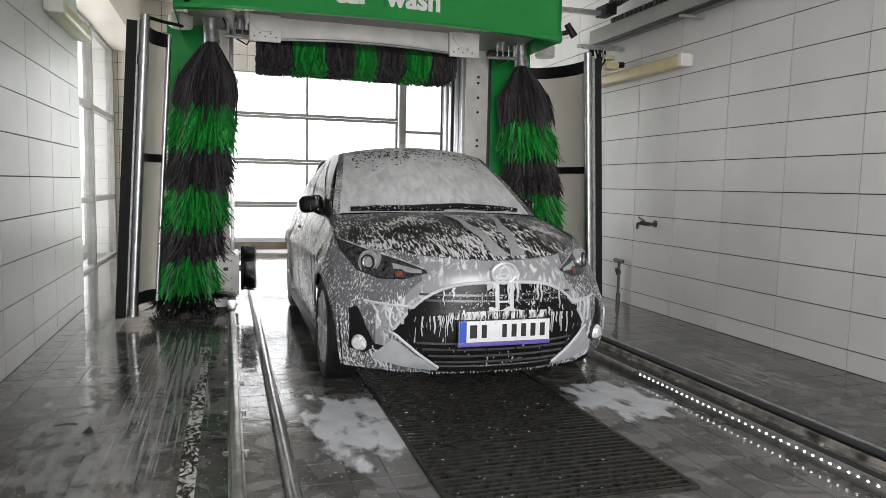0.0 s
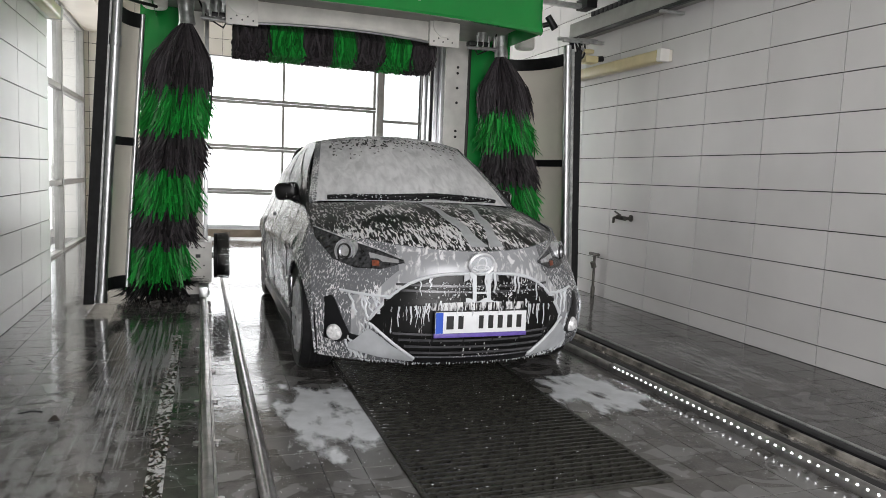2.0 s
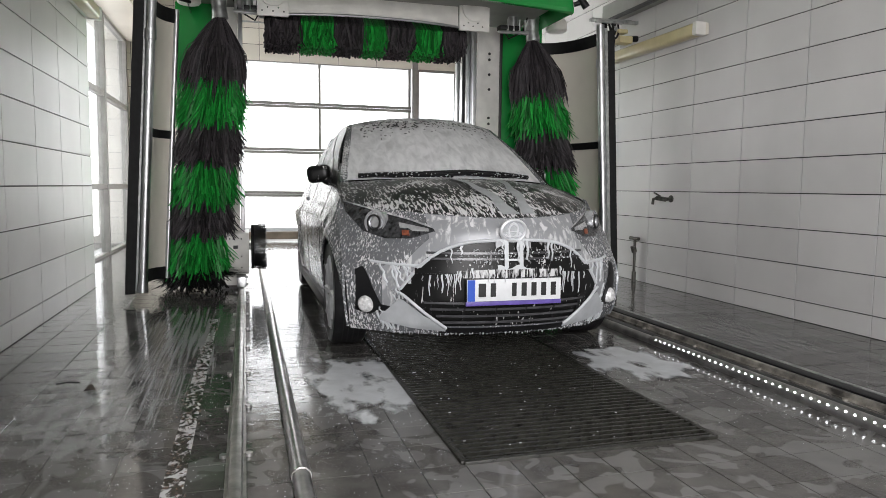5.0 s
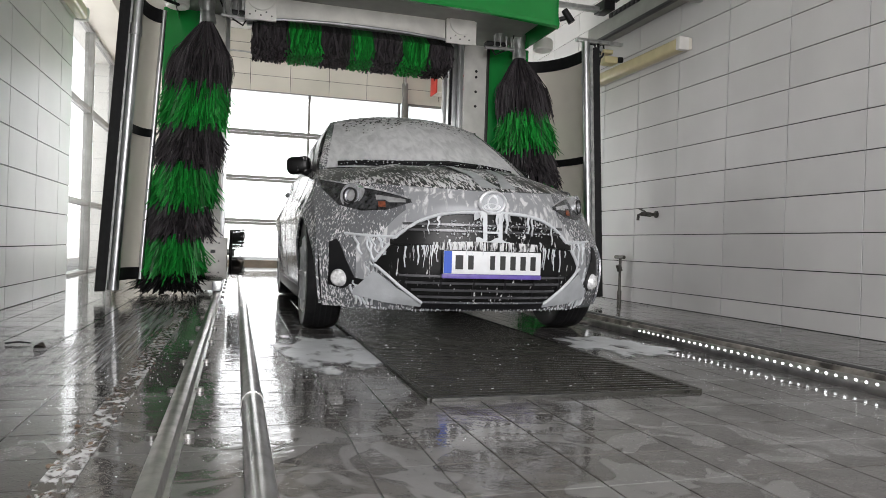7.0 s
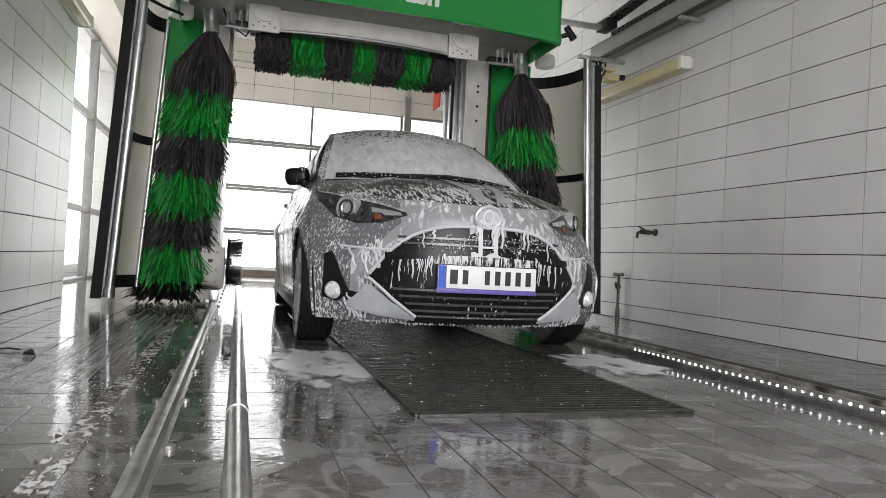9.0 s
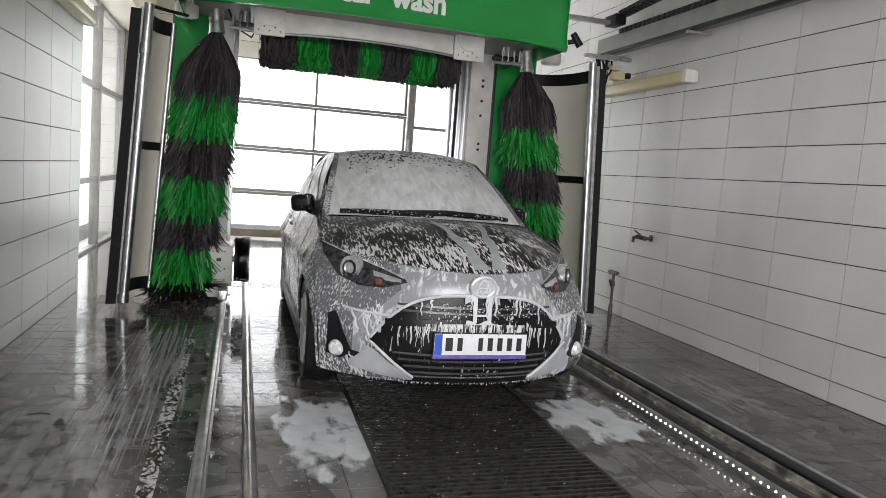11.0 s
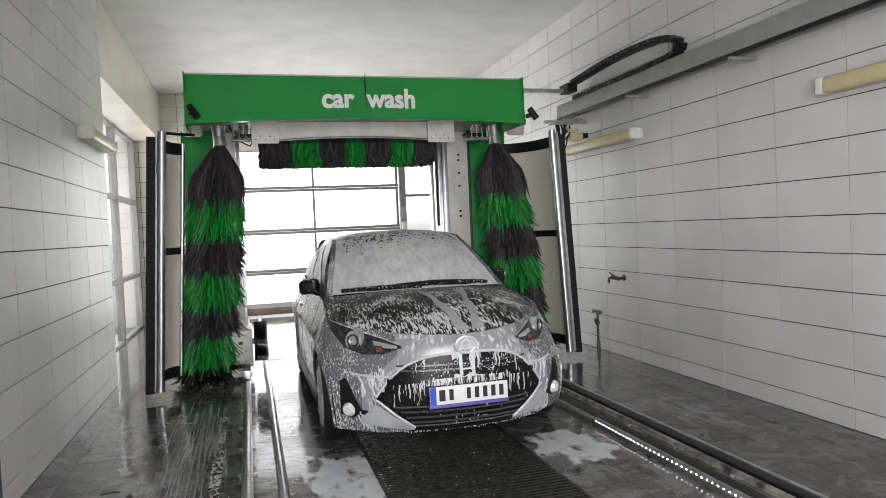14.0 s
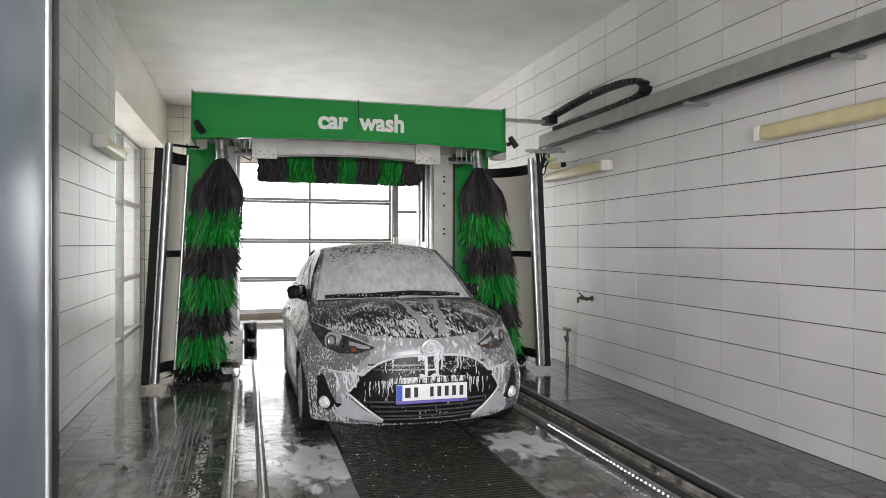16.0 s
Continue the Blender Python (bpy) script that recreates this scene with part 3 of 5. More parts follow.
def patch(x0, x1, low, high, nx=24, nz=6, out=0.008):
    def f(a, v):
        x = x0 + (x1 - x0) * a
        z = low(x) + (high(x) - low(x)) * v
        return Vector((x, nose(x, z) - out, z))
    return sheet(f, lin(0, 1, nx), lin(0, 1, nz), 0.004)


def g_top(x):
    return 0.405 + 0.26 * (1 - min(1, abs(x) / 0.566) ** 3.5)


def g_low(x):
    return curve(abs(x), [(0, 0.215), (0.34, 0.215), (0.45, 0.285), (0.566, 0.385)])


grille = part("grille", patch(-0.562, 0.562, g_low, g_top, 50, 14, 0.004), M_TRIM, car, "large black grille with foam drips")
for z in (0.575, 0.605, 0.24, 0.275, 0.31, 0.345):
    w = 0.44 if z > 0.5 else 0.36 + (z - 0.24) * 0.9
    part("slat", patch(-w, w, lambda x: z - 0.006, lambda x: z + 0.006, 30, 2, 0.016), M_SLAT, grille)
for x in lin(-0.42, 0.42, 6):
    part("slat", patch(x - 0.005, x + 0.005, lambda q: 0.225, lambda q: 0.355, 2, 6, 0.012), M_BLKP, grille)
part("crossbar", patch(-0.50, 0.50, lambda x: 0.52 - 0.05 * abs(x), lambda x: 0.555 - 0.06 * abs(x), 40, 3, 0.02), M_TRIM, grille)
part("foam_film", patch(-0.42, 0.42, lambda x: g_top(x) + 0.004, lambda x: edge(x) - 0.004, 40, 5, 0.003), M_FILM, car, "pale foam film above the grille")
part("lower_strip", patch(-0.36, 0.36, lambda x: 0.172, lambda x: 0.205, 30, 3, 0.006), M_BLKP, car, "black lower edge of the bumper")
# pale lip at each lower corner of the bumper
for s in (-1, 1):
    part("bumper_lip", patch(s * 0.335, s * 0.66, lambda x: curve(abs(x), [(0.335, 0.185), (0.5, 0.2), (0.66, 0.235)]), lambda x: curve(abs(x), [(0.335, 0.215), (0.45, 0.27), (0.57, 0.365), (0.66, 0.26)]), 20, 6, 0.022), M_BAND, car, "pale foam-covered bumper lip")
    part("fog_recess", patch(s * 0.655, s * 0.775, lambda x: curve(abs(x), [(0.655, 0.30), (0.70, 0.26), (0.775, 0.28)]), lambda x: curve(abs(x), [(0.655, 0.32), (0.70, 0.42), (0.735, 0.52), (0.775, 0.5)]), 14, 8, 0.006), M_BLKP, car, "black fog lamp recess")
    part("foam_film", patch(s * 0.40, s * 0.60, lambda x: max(g_top(x), 0.40 if abs(x) > 0.55 else 0) + 0.004, lambda x: max(g_top(x), 0.40 if abs(x) > 0.55 else 0) + 0.10, 16, 4, 0.0035), M_FILM, car)
    part("foam_film", patch(s * 0.585, s * 0.65, lambda x: 0.24, lambda x: 0.56 - 0.6 * (abs(x) - 0.585), 10, 10, 0.005), M_FILM, car, "white foam running beside the grille")
    part("lamp_edge", patch(s * 0.395, s * 0.785, lambda x: curve(abs(x), [(0.395, 0.728), (0.5, 0.768), (0.65, 0.812), (0.785, 0.855)]), lambda x: curve(abs(x), [(0.395, 0.736), (0.5, 0.777), (0.65, 0.821), (0.785, 0.862)]), 30, 2, 0.012), M_FILM, car, "pale edge above the headlight")
    fx0, fz0 = s * 0.722, 0.318
    fy = nose(fx0, fz0)
    q = Vector((-0.8 * s, 1, 0)).to_track_quat("Z", "Y").to_matrix().to_4x4()
    part("fog_lamp", lathe([(0, -0.03), (0.03, -0.026), (0.043, -0.012), (0.047, 0.01), (0.05, 0.02)], 24), M_FOGL, car, "small round lit fog lamp", at=Matrix.Translation((fx0 + s * 0.004, fy - 0.004, fz0)) @ q)
    hl = part("headlight", patch(s * 0.395, s * 0.785, lambda x: curve(abs(x), [(0.395, 0.715), (0.5, 0.675), (0.62, 0.668), (0.72, 0.70), (0.785, 0.80)]), lambda x: curve(abs(x), [(0.395, 0.728), (0.5, 0.768), (0.65, 0.812), (0.785, 0.855)]), 30, 8, 0.007), M_LAMPIN, car, "dark wedge-shaped headlight")
    hx, hz = s * 0.645, 0.748
    hy = nose(hx, hz)
    q2 = Vector((-1.0 * s, 1, -0.1)).to_track_quat("Z", "Y").to_matrix().to_4x4()
    part("reflector", lathe([(0.0, -0.012), (0.025, -0.01), (0.033, 0.0), (0.034, -0.014), (0.043, -0.016), (0.046, -0.004), (0.052, -0.002), (0.054, -0.014), (0.060, -0.014), (0.062, 0.03)], 28), M_LENS, hl, "round projector lens", at=Matrix.Translation((hx + s * 0.010, hy - 0.010, hz)) @ q2 @ Matrix.Diagonal((1.12, 1.12, 1, 1)))
    part("lens_bezel", lathe([(0.034, -0.020), (0.036, -0.026), (0.042, -0.026), (0.044, -0.018)], 28), M_INK, hl, at=Matrix.Translation((hx + s * 0.010, hy - 0.010, hz)) @ q2)
    part("indicator", patch(s * 0.512, s * 0.543, lambda x: 0.688, lambda x: 0.716, 6, 4, 0.013), M_AMBER, hl, "orange indicator")
    part("lens_strip", patch(s * 0.42, s * 0.55, lambda x: 0.712 if abs(x) < 0.5 else 0.726, lambda x: 0.728 + 0.2 * (abs(x) - 0.42), 8, 3, 0.012), M_LENS, hl)
    # seams between bonnet and wing
    part("seam", sheet(lambda a, v: hood(s * (0.985 + 0.006 * a), v) + Vector((0, 0, 0.012)), [0, 1], lin(0.03, 1, 22), 0.003), M_INK, car)
    # mirror
    mir = part("mirror", box(-0.085, 0.085, -0.055, 0.06, -0.062, 0.062, 0.052, seg=5), M_TRIM, car, "dark door mirror with foam", at=pose(s * 0.83, 1.66, 1.03, 0, s * 8, s * 12))
    part("mirror_stem", rod((s * 0.74, 1.62, 0.97), (s * 0.83, 1.66, 1.01), 0.035, 0.03), M_BLKP, mir).matrix_parent_inverse = mir.matrix_basis.inverted()
# gaps where the foam has slid off the top of the screen
rnd = random.Random(17)
for k in range(210):
    u0, v0 = rnd.uniform(-0.85, 0.85), 0.93 - abs(rnd.gauss(0, 0.12))
    du, dv = rnd.uniform(0.004, 0.017), rnd.uniform(0.004, 0.013)
    def gap(a, v, u0=u0, v0=v0, du=du, dv=dv):
        t = 2 * math.pi * a
        return screen(u0 + du * v * math.cos(t), v0 + dv * v * math.sin(t) * (1 + 0.6 * (math.sin(t) < 0))) + Vector((0, -0.004, 0.005))
    part("foam_gap", sheet(gap, lin(0, 1, 9), [0.05, 1]), M_BLKP, car)
# badge: oval ring
bd = part("badge", lathe([(0.052, 0.0), (0.054, -0.010), (0.060, -0.014), (0.067, -0.010), (0.069, 0.0)], 32), M_CHROME, car, "chrome oval badge", at=Matrix.Translation((0, -0.008, 0.722)) @ pose(0, 0, 0, -82, 0, 0) @ Matrix.Diagonal((1.12, 0.92, 1.0, 1)))
part("badge_plate", lathe([(0, -0.002), (0.052, 0.0), (0.052, 0.006)], 28), M_BAND, bd)
part("badge_bar", lathe([(0.018, 0.0), (0.020, -0.006), (0.026, -0.006), (0.028, 0.0)], 20), M_CHROME, bd).matrix_basis = Matrix.Diagonal((1.0, 1.7, 1.0, 1))
part("badge_bar", lathe([(0.018, 0.0), (0.020, -0.006), (0.025, -0.006), (0.027, 0.0)], 20), M_CHROME, bd).matrix_basis = Matrix.Translation((0, 0.022, 0)) @ Matrix.Diagonal((1.6, 0.75, 1.0, 1))
# foam hanging over the badge into the grille
rnd = random.Random(4)
for k in range(15):
    x = rnd.uniform(-0.09, 0.09) if k < 8 else rnd.choice((-1, 1)) * rnd.uniform(0.2, 0.5)
    zt = g_top(x) + 0.01 if k < 8 else rnd.choice((0.53, g_top(x)))
    ln = rnd.uniform(0.04, 0.12)
    w = rnd.uniform(0.003, 0.008)
    def drip(a, v, x=x, zt=zt, ln=ln, w=w):
        z = zt - ln * v
        xx = x + a * w * (1 - 0.6 * v) + 0.004 * math.sin(9 * v + x * 40)
        return Vector((xx, nose(xx, z) - 0.024, z))
    part("foam_drip", sheet(drip, [-1, 0, 1], lin(0, 1, 8), 0.006), M_SOAP, car, "white foam drip")
# rim of foam round the grille
pts = [(x, g_top(x) + 0.006) for x in lin(-0.566, 0.566, 41)]
part("grille_rim", tube([(x, nose(x, z) - 0.010, z) for x, z in pts], 0.009, 8), M_SOAP, car, "pale foam edge over the grille")
for s in (-1, 1):
    low = [(s * x, curve(x, [(0.335, 0.205), (0.45, 0.29), (0.566, 0.392)])) for x in lin(0.335, 0.572, 14)]
    part("grille_rim", tube([(x, nose(x, z) - 0.026, z) for x, z in low], 0.008, 8), M_SOAP, car, "bright edge of the bumper lip")
    # legs of foam under the badge
    part("nose_web", patch(s * 0.030, s * 0.052, lambda x: 0.53, lambda x: 0.668, 3, 8, 0.022), M_SOAP, car, "foam leg below the badge")
    part("nose_web", patch(s * 0.052, s * 0.098, lambda x: 0.655 - 0.5 * (abs(x) - 0.045), lambda x: 0.672 - 0.05 * abs(x), 8, 3, 0.018), M_FILM, car)
    # hooked lower end of the fog lamp recess
    part("fog_recess", patch(s * 0.575, s * 0.672, lambda x: 0.272 + 0.25 * (0.672 - abs(x)), lambda x: 0.325 - 0.02 * (0.672 - abs(x)) / 0.1, 8, 4, 0.009), M_BLKP, car, "black hook of the fog lamp recess")
    # arch-shaped foam line above the recess and runs falling from it
    arch = [(s * x, 0.548 + 0.012 * math.sin(9 * x)) for x in lin(0.47, 0.70, 10)]
    part("foam_run", tube([(x, nose(x, z) - 0.007, z) for x, z in arch], 0.0075, 6), M_SOAP, car, "white foam line along the bumper crease")
    rnd = random.Random(31 + s)
    for k in range(11):
        x0, z0, ln = s * rnd.uniform(0.50, 0.66), 0.545, rnd.uniform(0.05, 0.2)
        if abs(x0) > 0.58 and k % 2:
            z0, ln = rnd.uniform(0.30, 0.42), rnd.uniform(0.08, 0.16)
        elif abs(x0) < 0.58:
            ln = min(ln, z0 - g_top(x0) - 0.012)
        if ln < 0.02:
            continue
        run = [(x0 + 0.006 * math.sin(14 * t + k) - s * 0.03 * t, max(z0 - ln * t, 0.175)) for t in lin(0, 1, 8)]
        part("foam_run", tube([(x, nose(x, z) - 0.006, z) for x, z in run], rnd.uniform(0.004, 0.007), 6), M_SOAP, car)
    # thick foam in the lower bumper corner
    for k in range(5):
        x0 = s * (0.575 + 0.022 * k)
        run = [(x0 + 0.010 * math.sin(5 * t + k) - s * 0.02 * t, 0.285 - 0.10 * t) for t in lin(0, 1, 7)]
        part("foam_run", tube([(x, nose(x, z) - 0.012, z) for x, z in run], 0.0065, 6), M_SOAP, car)
part("web_bar", patch(-0.05, 0.05, lambda x: 0.566, lambda x: 0.576, 8, 2, 0.024), M_SOAP, car)
part("web_bar", patch(-0.09, 0.09, lambda x: 0.522, lambda x: 0.536 + 0.01 * math.sin(60 * x), 20, 3, 0.026), M_SOAP, car)
# drips over the black panel behind the plate and blobs caught on the slats
rnd = random.Random(8)
part("foam_smear", patch(-0.30, 0.30, lambda x: 0.478, lambda x: 0.527 - 0.04 * abs(x), 30, 4, 0.021), M_SMEAR, car, "foam smeared over the black panel")
for k in range(34):
    x = rnd.choice((-1, 1)) * rnd.uniform(0.275, 0.47) if k < 26 else rnd.uniform(-0.2, 0.2)
    zt, ln, w = 0.525 - 0.08 * abs(x), rnd.uniform(0.02, 0.12), rnd.uniform(0.0015, 0.0042)
    if k >= 26:
        zt, ln = 0.50, rnd.uniform(0.02, 0.05)
    zt = min(zt, g_top(x) - 0.02)
    def drip(a, v, x=x, zt=zt, ln=ln, w=w):
        z = zt - ln * v
        xx = x + a * w * (1 - 0.5 * v) + 0.003 * math.sin(6 * v + x * 40)
        return Vector((xx, nose(xx, z) - (0.024 if abs(x) > 0.27 else 0.05), z))
    part("foam_drip", sheet(drip, [-1, 0, 1], lin(0, 1, 8), 0.004), M_SOAP, car)


def flecks(name, spots, mat, parent, label):
    """Many tiny flattened eight-sided drops in one mesh: spots are (place, size across, height)."""
    vs, fs = [], []
    for c, r, h in spots:
        b = len(vs)
        vs.extend([(c.x + r, c.y, c.z), (c.x, c.y + r, c.z), (c.x - r, c.y, c.z), (c.x, c.y - r, c.z), (c.x, c.y, c.z + h), (c.x, c.y, c.z - h)])
        for i in range(4):
            fs.extend([(b + i, b + (i + 1) % 4, b + 4), (b + (i + 1) % 4, b + i, b + 5)])
    me = bpy.data.meshes.new(name)
    me.from_pydata(vs, [], fs)
    me.shade_smooth()
    me.materials.append(mat)
    ob = new(name, me)
    ob.parent = parent
    return tagged(ob, label, kind="stuff")


spots = []
for k in range(120):
    x = rnd.choice((-1, 1)) * abs(rnd.gauss(0.17, 0.12))
    z = rnd.choice((0.560, 0.575, 0.590, 0.605, 0.62)) + rnd.gauss(0, 0.003)
    if abs(x) < 0.44 and z < g_top(x) - 0.01:
        spots.append((Vector((x, nose(x, z) - 0.018, z)), rnd.uniform(0.003, 0.008), rnd.uniform(0.003, 0.006)))
for k in range(150):
    x, z = rnd.uniform(-0.6, 0.6), 0.172 + rnd.gauss(0, 0.004)
    spots.append((Vector((x, nose(x, 0.18) - 0.006, z)), rnd.uniform(0.002, 0.005), rnd.uniform(0.004, 0.010)))
flecks("white_flecks", spots, M_SOAP, car, "drops of foam on the grille and bumper edge")
# number plate with frame
pl = part("number_plate", box(-0.26, 0.26, -0.045, -0.033, 0.361, 0.475, 0.003), M_PLATE, car, "white number plate with black print")
part("plate_frame", box(-0.264, 0.264, -0.043, -0.026, 0.362, 0.479, 0.004), M_BLKP, pl)
part("frame_strip", box(-0.264, 0.264, -0.0445, -0.026, 0.338, 0.3605, 0.003), M_PURP, pl, "purple lower strip of the plate frame")
part("band", box(-0.258, -0.218, -0.0475, -0.044, 0.363, 0.473), M_PBLUE, pl, "blue band")
for x, w in ((-0.175, 0.034), (-0.115, 0.026), (0.0, 0.024), (0.055, 0.026), (0.11, 0.026), (0.165, 0.026), (0.22, 0.026)):
    part("print", box(x - 0.7 * w, x + 0.7 * w - 0.008, -0.0475, -0.044, 0.384, 0.454), M_INK, pl)
# wipers
for pts in (((-0.62, 1.21, 1.0), (-0.45, 1.16, 1.012), (-0.25, 1.13, 1.017), (0.0, 1.115, 1.018)), ((-0.20, 1.135, 1.02), (0.1, 1.12, 1.035), (0.35, 1.14, 1.025), (0.58, 1.21, 1.005))):
    part("wiper", tube([(x, y - 0.005, z + 0.012) for x, y, z in pts], 0.016), M_BLKP, car)
    part("wiper", tube([(x * 0.8, y - 0.018, z + 0.004) for x, y, z in pts], 0.017), M_BLKP, car)

rnd = random.Random(52)
spots = []
for k in range(170):
    t = rnd.random()
    x = -0.6 + 1.18 * t
    y = 1.115 + 0.27 * abs(x) ** 2
    spots.append((Vector((x, y - 0.028 + rnd.gauss(0, 0.012), 1.022 + rnd.gauss(0, 0.012) + 0.01 * math.sin(9 * t))), rnd.uniform(0.003, 0.010), rnd.uniform(0.002, 0.005)))
flecks("white_flecks", spots, M_SOAP, car, "lumps of foam caught on the wipers")


def wheel(x, y, s):
    tyre = part("wheel", lathe([(0.205, -0.085), (0.25, -0.098), (0.29, -0.096), (0.306, -0.08), (0.311, -0.04), (0.311, 0.04), (0.306, 0.08), (0.29, 0.096), (0.25, 0.098), (0.205, 0.085)], 40, "X"), M_TYRE, car, "black wet tyre", at=pose(x, y, RW))
    for a in (-0.045, -0.015, 0.015, 0.045):
        part("tread_groove", lathe([(0.3125, a - 0.004), (0.313, a), (0.3125, a + 0.004)], 40, "X"), M_INK, tyre)
    part("rim_flange", lathe([(0.200, 0.078 * s), (0.212, 0.094 * s), (0.222, 0.090 * s), (0.222, 0.08 * s)], 32, "X"), M_RIM, tyre)
    rim = part("rim", lathe([(0.205, -0.07), (0.212, 0.07 * s), (0.195, 0.075 * s), (0.19, 0.03 * s), (0.0, 0.02 * s)], 32, "X"), M_BLKP, tyre)
    for k in range(8):
        a = 2 * math.pi * k / 8
        part("spoke", rod((0.072 * s, 0.03 * math.cos(a), 0.03 * math.sin(a)), (0.086 * s, 0.205 * math.cos(a), 0.205 * math.sin(a)), 0.024, 0.018, 6), M_RIM, tyre)
    part("hub_cap", lathe([(0.0, 0.098 * s), (0.035, 0.094 * s), (0.05, 0.07 * s)], 16, "X"), M_RIM, tyre)


for s in (-1, 1):
    wheel(s * 0.768, YFA, s)
    wheel(s * 0.75, YRA, s)
    part("wheel_arch", box(s * 0.60 - 0.03, s * 0.60 + 0.03, YFA - 0.36, YFA + 0.36, 0.25, 0.72), M_BLKP, car)
    part("wheel_arch", box(s * 0.60 - 0.03, s * 0.60 + 0.03, YRA - 0.36, YRA + 0.36, 0.25, 0.72), M_BLKP, car)

# ---- washing gantry ----
G = 2.79
gantry = thing("washing_gantry", "green and white rollover car wash gantry standing over the car", "wash machine", at=pose(0, G, 0))


def strips(rng, count, origin, direction, mat, name, parent, label, width=0.0115):
    """Foam strips: each a thin three-sided strand through points given by direction(k)."""
    vs, fs = [], []
    for k in range(count):
        pts = direction(k, rng)
        base = len(vs)
        w = width * rng.uniform(0.75, 1.2)
        for i, p in enumerate(pts):
            ww = w * (1.0 if i < len(pts) - 1 else 0.65)
            a = rng.uniform(0, 0.3)
            rr = Vector((p.x - origin.x, p.y - origin.y, 0))
            rr = rr.normalized() if rr.length > 1e-4 else Vector((1, 0, 0))
            tt = Vector((-rr.y, rr.x, 0))
            vs += [tuple(p + tt * ww), tuple(p - tt * ww), tuple(p + rr * ww * 0.9)]
        for i in range(len(pts) - 1):
            a, b = base + 3 * i, base + 3 * i + 3
            for m in range(3):
                fs.append((a + m, a + (m + 1) % 3, b + (m + 1) % 3, b + m))
        e = base + 3 * (len(pts) - 1)
        fs.append((e, e + 1, e + 2))
    me = bpy.data.meshes.new(name)
    me.from_pydata(vs, [], fs)
    me.materials.append(mat)
    ob = new(name, me)
    ob.parent = parent
    return tagged(ob, label, kind="stuff")


def side_brush(x_top, x_bot, seed):
    rng = random.Random(seed)
    br = part("side_brush", rod((x_top, 0.4, 2.56), (x_bot, 0.4, 0.03), 0.05, n=16), M_STEEL, gantry, "tall vertical brush with dark and green foam strips")
    part("collar", rod((x_top - 0.003, 0.4, 2.50), (x_top + 0.006, 0.4, 2.40), 0.062, 0.07, 20), M_STEEL, br)
    part("neck", rod((x_top - 0.008, 0.4, 2.63), (x_top - 0.003, 0.4, 2.50), 0.075, 0.062, 20), M_STEEL, br)
    part("core", rod((x_top + (x_bot - x_top) * 0.12, 0.4, 2.2), (x_bot, 0.4, 0.08), 0.13, 0.15, 18), M_BR_K, br)

    def axis(z):
        t = (2.42 - z) / 2.42
        return x_top + (x_bot - x_top) * t
    bands = [(2.40, 1.82, M_BR_D, "dark grey strips", 1), (1.86, 1.44, M_BR_G, "green strips", 0), (1.50, 1.08, M_BR_D, "dark grey strips", 0), (1.14, 0.74, M_BR_G, "green strips", 0), (0.80, 0.46, M_BR_D, "dark grey strips", 0), (0.52, 0.13, M_BR_G, "green strips", 0), (0.20, 0.015, M_BR_K, "black strips", 0)]
    for z0, z1, mat, lab, dome in bands:
        def run(k, r):
            a = r.uniform(0, 2 * math.pi)
            c, s = math.cos(a), math.sin(a)
            if dome:
                zt = z0 - r.uniform(0, 0.06)
                ze = z1 + 0.22 - abs(r.gauss(0, 0.12)) - 0.12 * r.random()
                R = r.uniform(0.15, 0.285)
                prof = [(0.05, zt), (R * 0.36, zt - 0.06), (R * 0.66, zt - 0.19), (R * 0.88, (zt + ze) / 2 - 0.06), (R * 1.03, ze)]
            else:
                lift = r.random()
                zt = z0 + 0.03 - lift * (z0 - z1) * 0.62
                ln = (z0 - z1) * r.uniform(0.38, 0.62)
                R = r.uniform(0.165, 0.27)
                ze = max(zt - ln, z1 - 0.05 - 0.05 * r.random(), 0.012)
                prof = [(0.13, zt + 0.02), (R * 0.88, zt - 0.02), (R, (zt + ze) / 2), (R * (r.uniform(1.0, 1.25) if r.random() < 0.75 else r.uniform(1.2, 1.5)), ze)]
            tw = r.uniform(-0.22, 0.22)
            out = []
            for i, (rad, z) in enumerate(prof):
                b = a + tw * i / 3
                out.append(Vector((axis(z) + rad * math.cos(b), 0.4 + rad * math.sin(b), z)))
            return out
        strips(rng, 1000 if dome else 760, Vector((x_top + (x_bot - x_top) * (2.42 - (z0 + z1) / 2) / 2.42, 0.4, 0)), run, mat, "strip_band", br, lab, 0.0085 if dome else 0.0115)
    # stiff bristles swept sideways at the foot
    inner = 1 if x_bot < 0 else -1
    def sweep(k, r):
        y = 0.4 + r.uniform(-0.16, 0.05)
        z = r.uniform(0.14, 0.19)
        x0 = x_bot + inner * 0.16
        return [Vector((x0, y, z)), Vector((x0 + inner * r.uniform(0.14, 0.3), y + r.uniform(-0.05, 0.05), z + r.uniform(-0.03, 0.02)))]
    strips(rng, 160, Vector((x_bot, 0.4, 0)), sweep, M_BR_K, "foot_bristles", br, "black foot bristles", 0.006)
    return br


side_brush(-1.535, -1.785, 11)
side_brush(1.435, 1.775, 12)

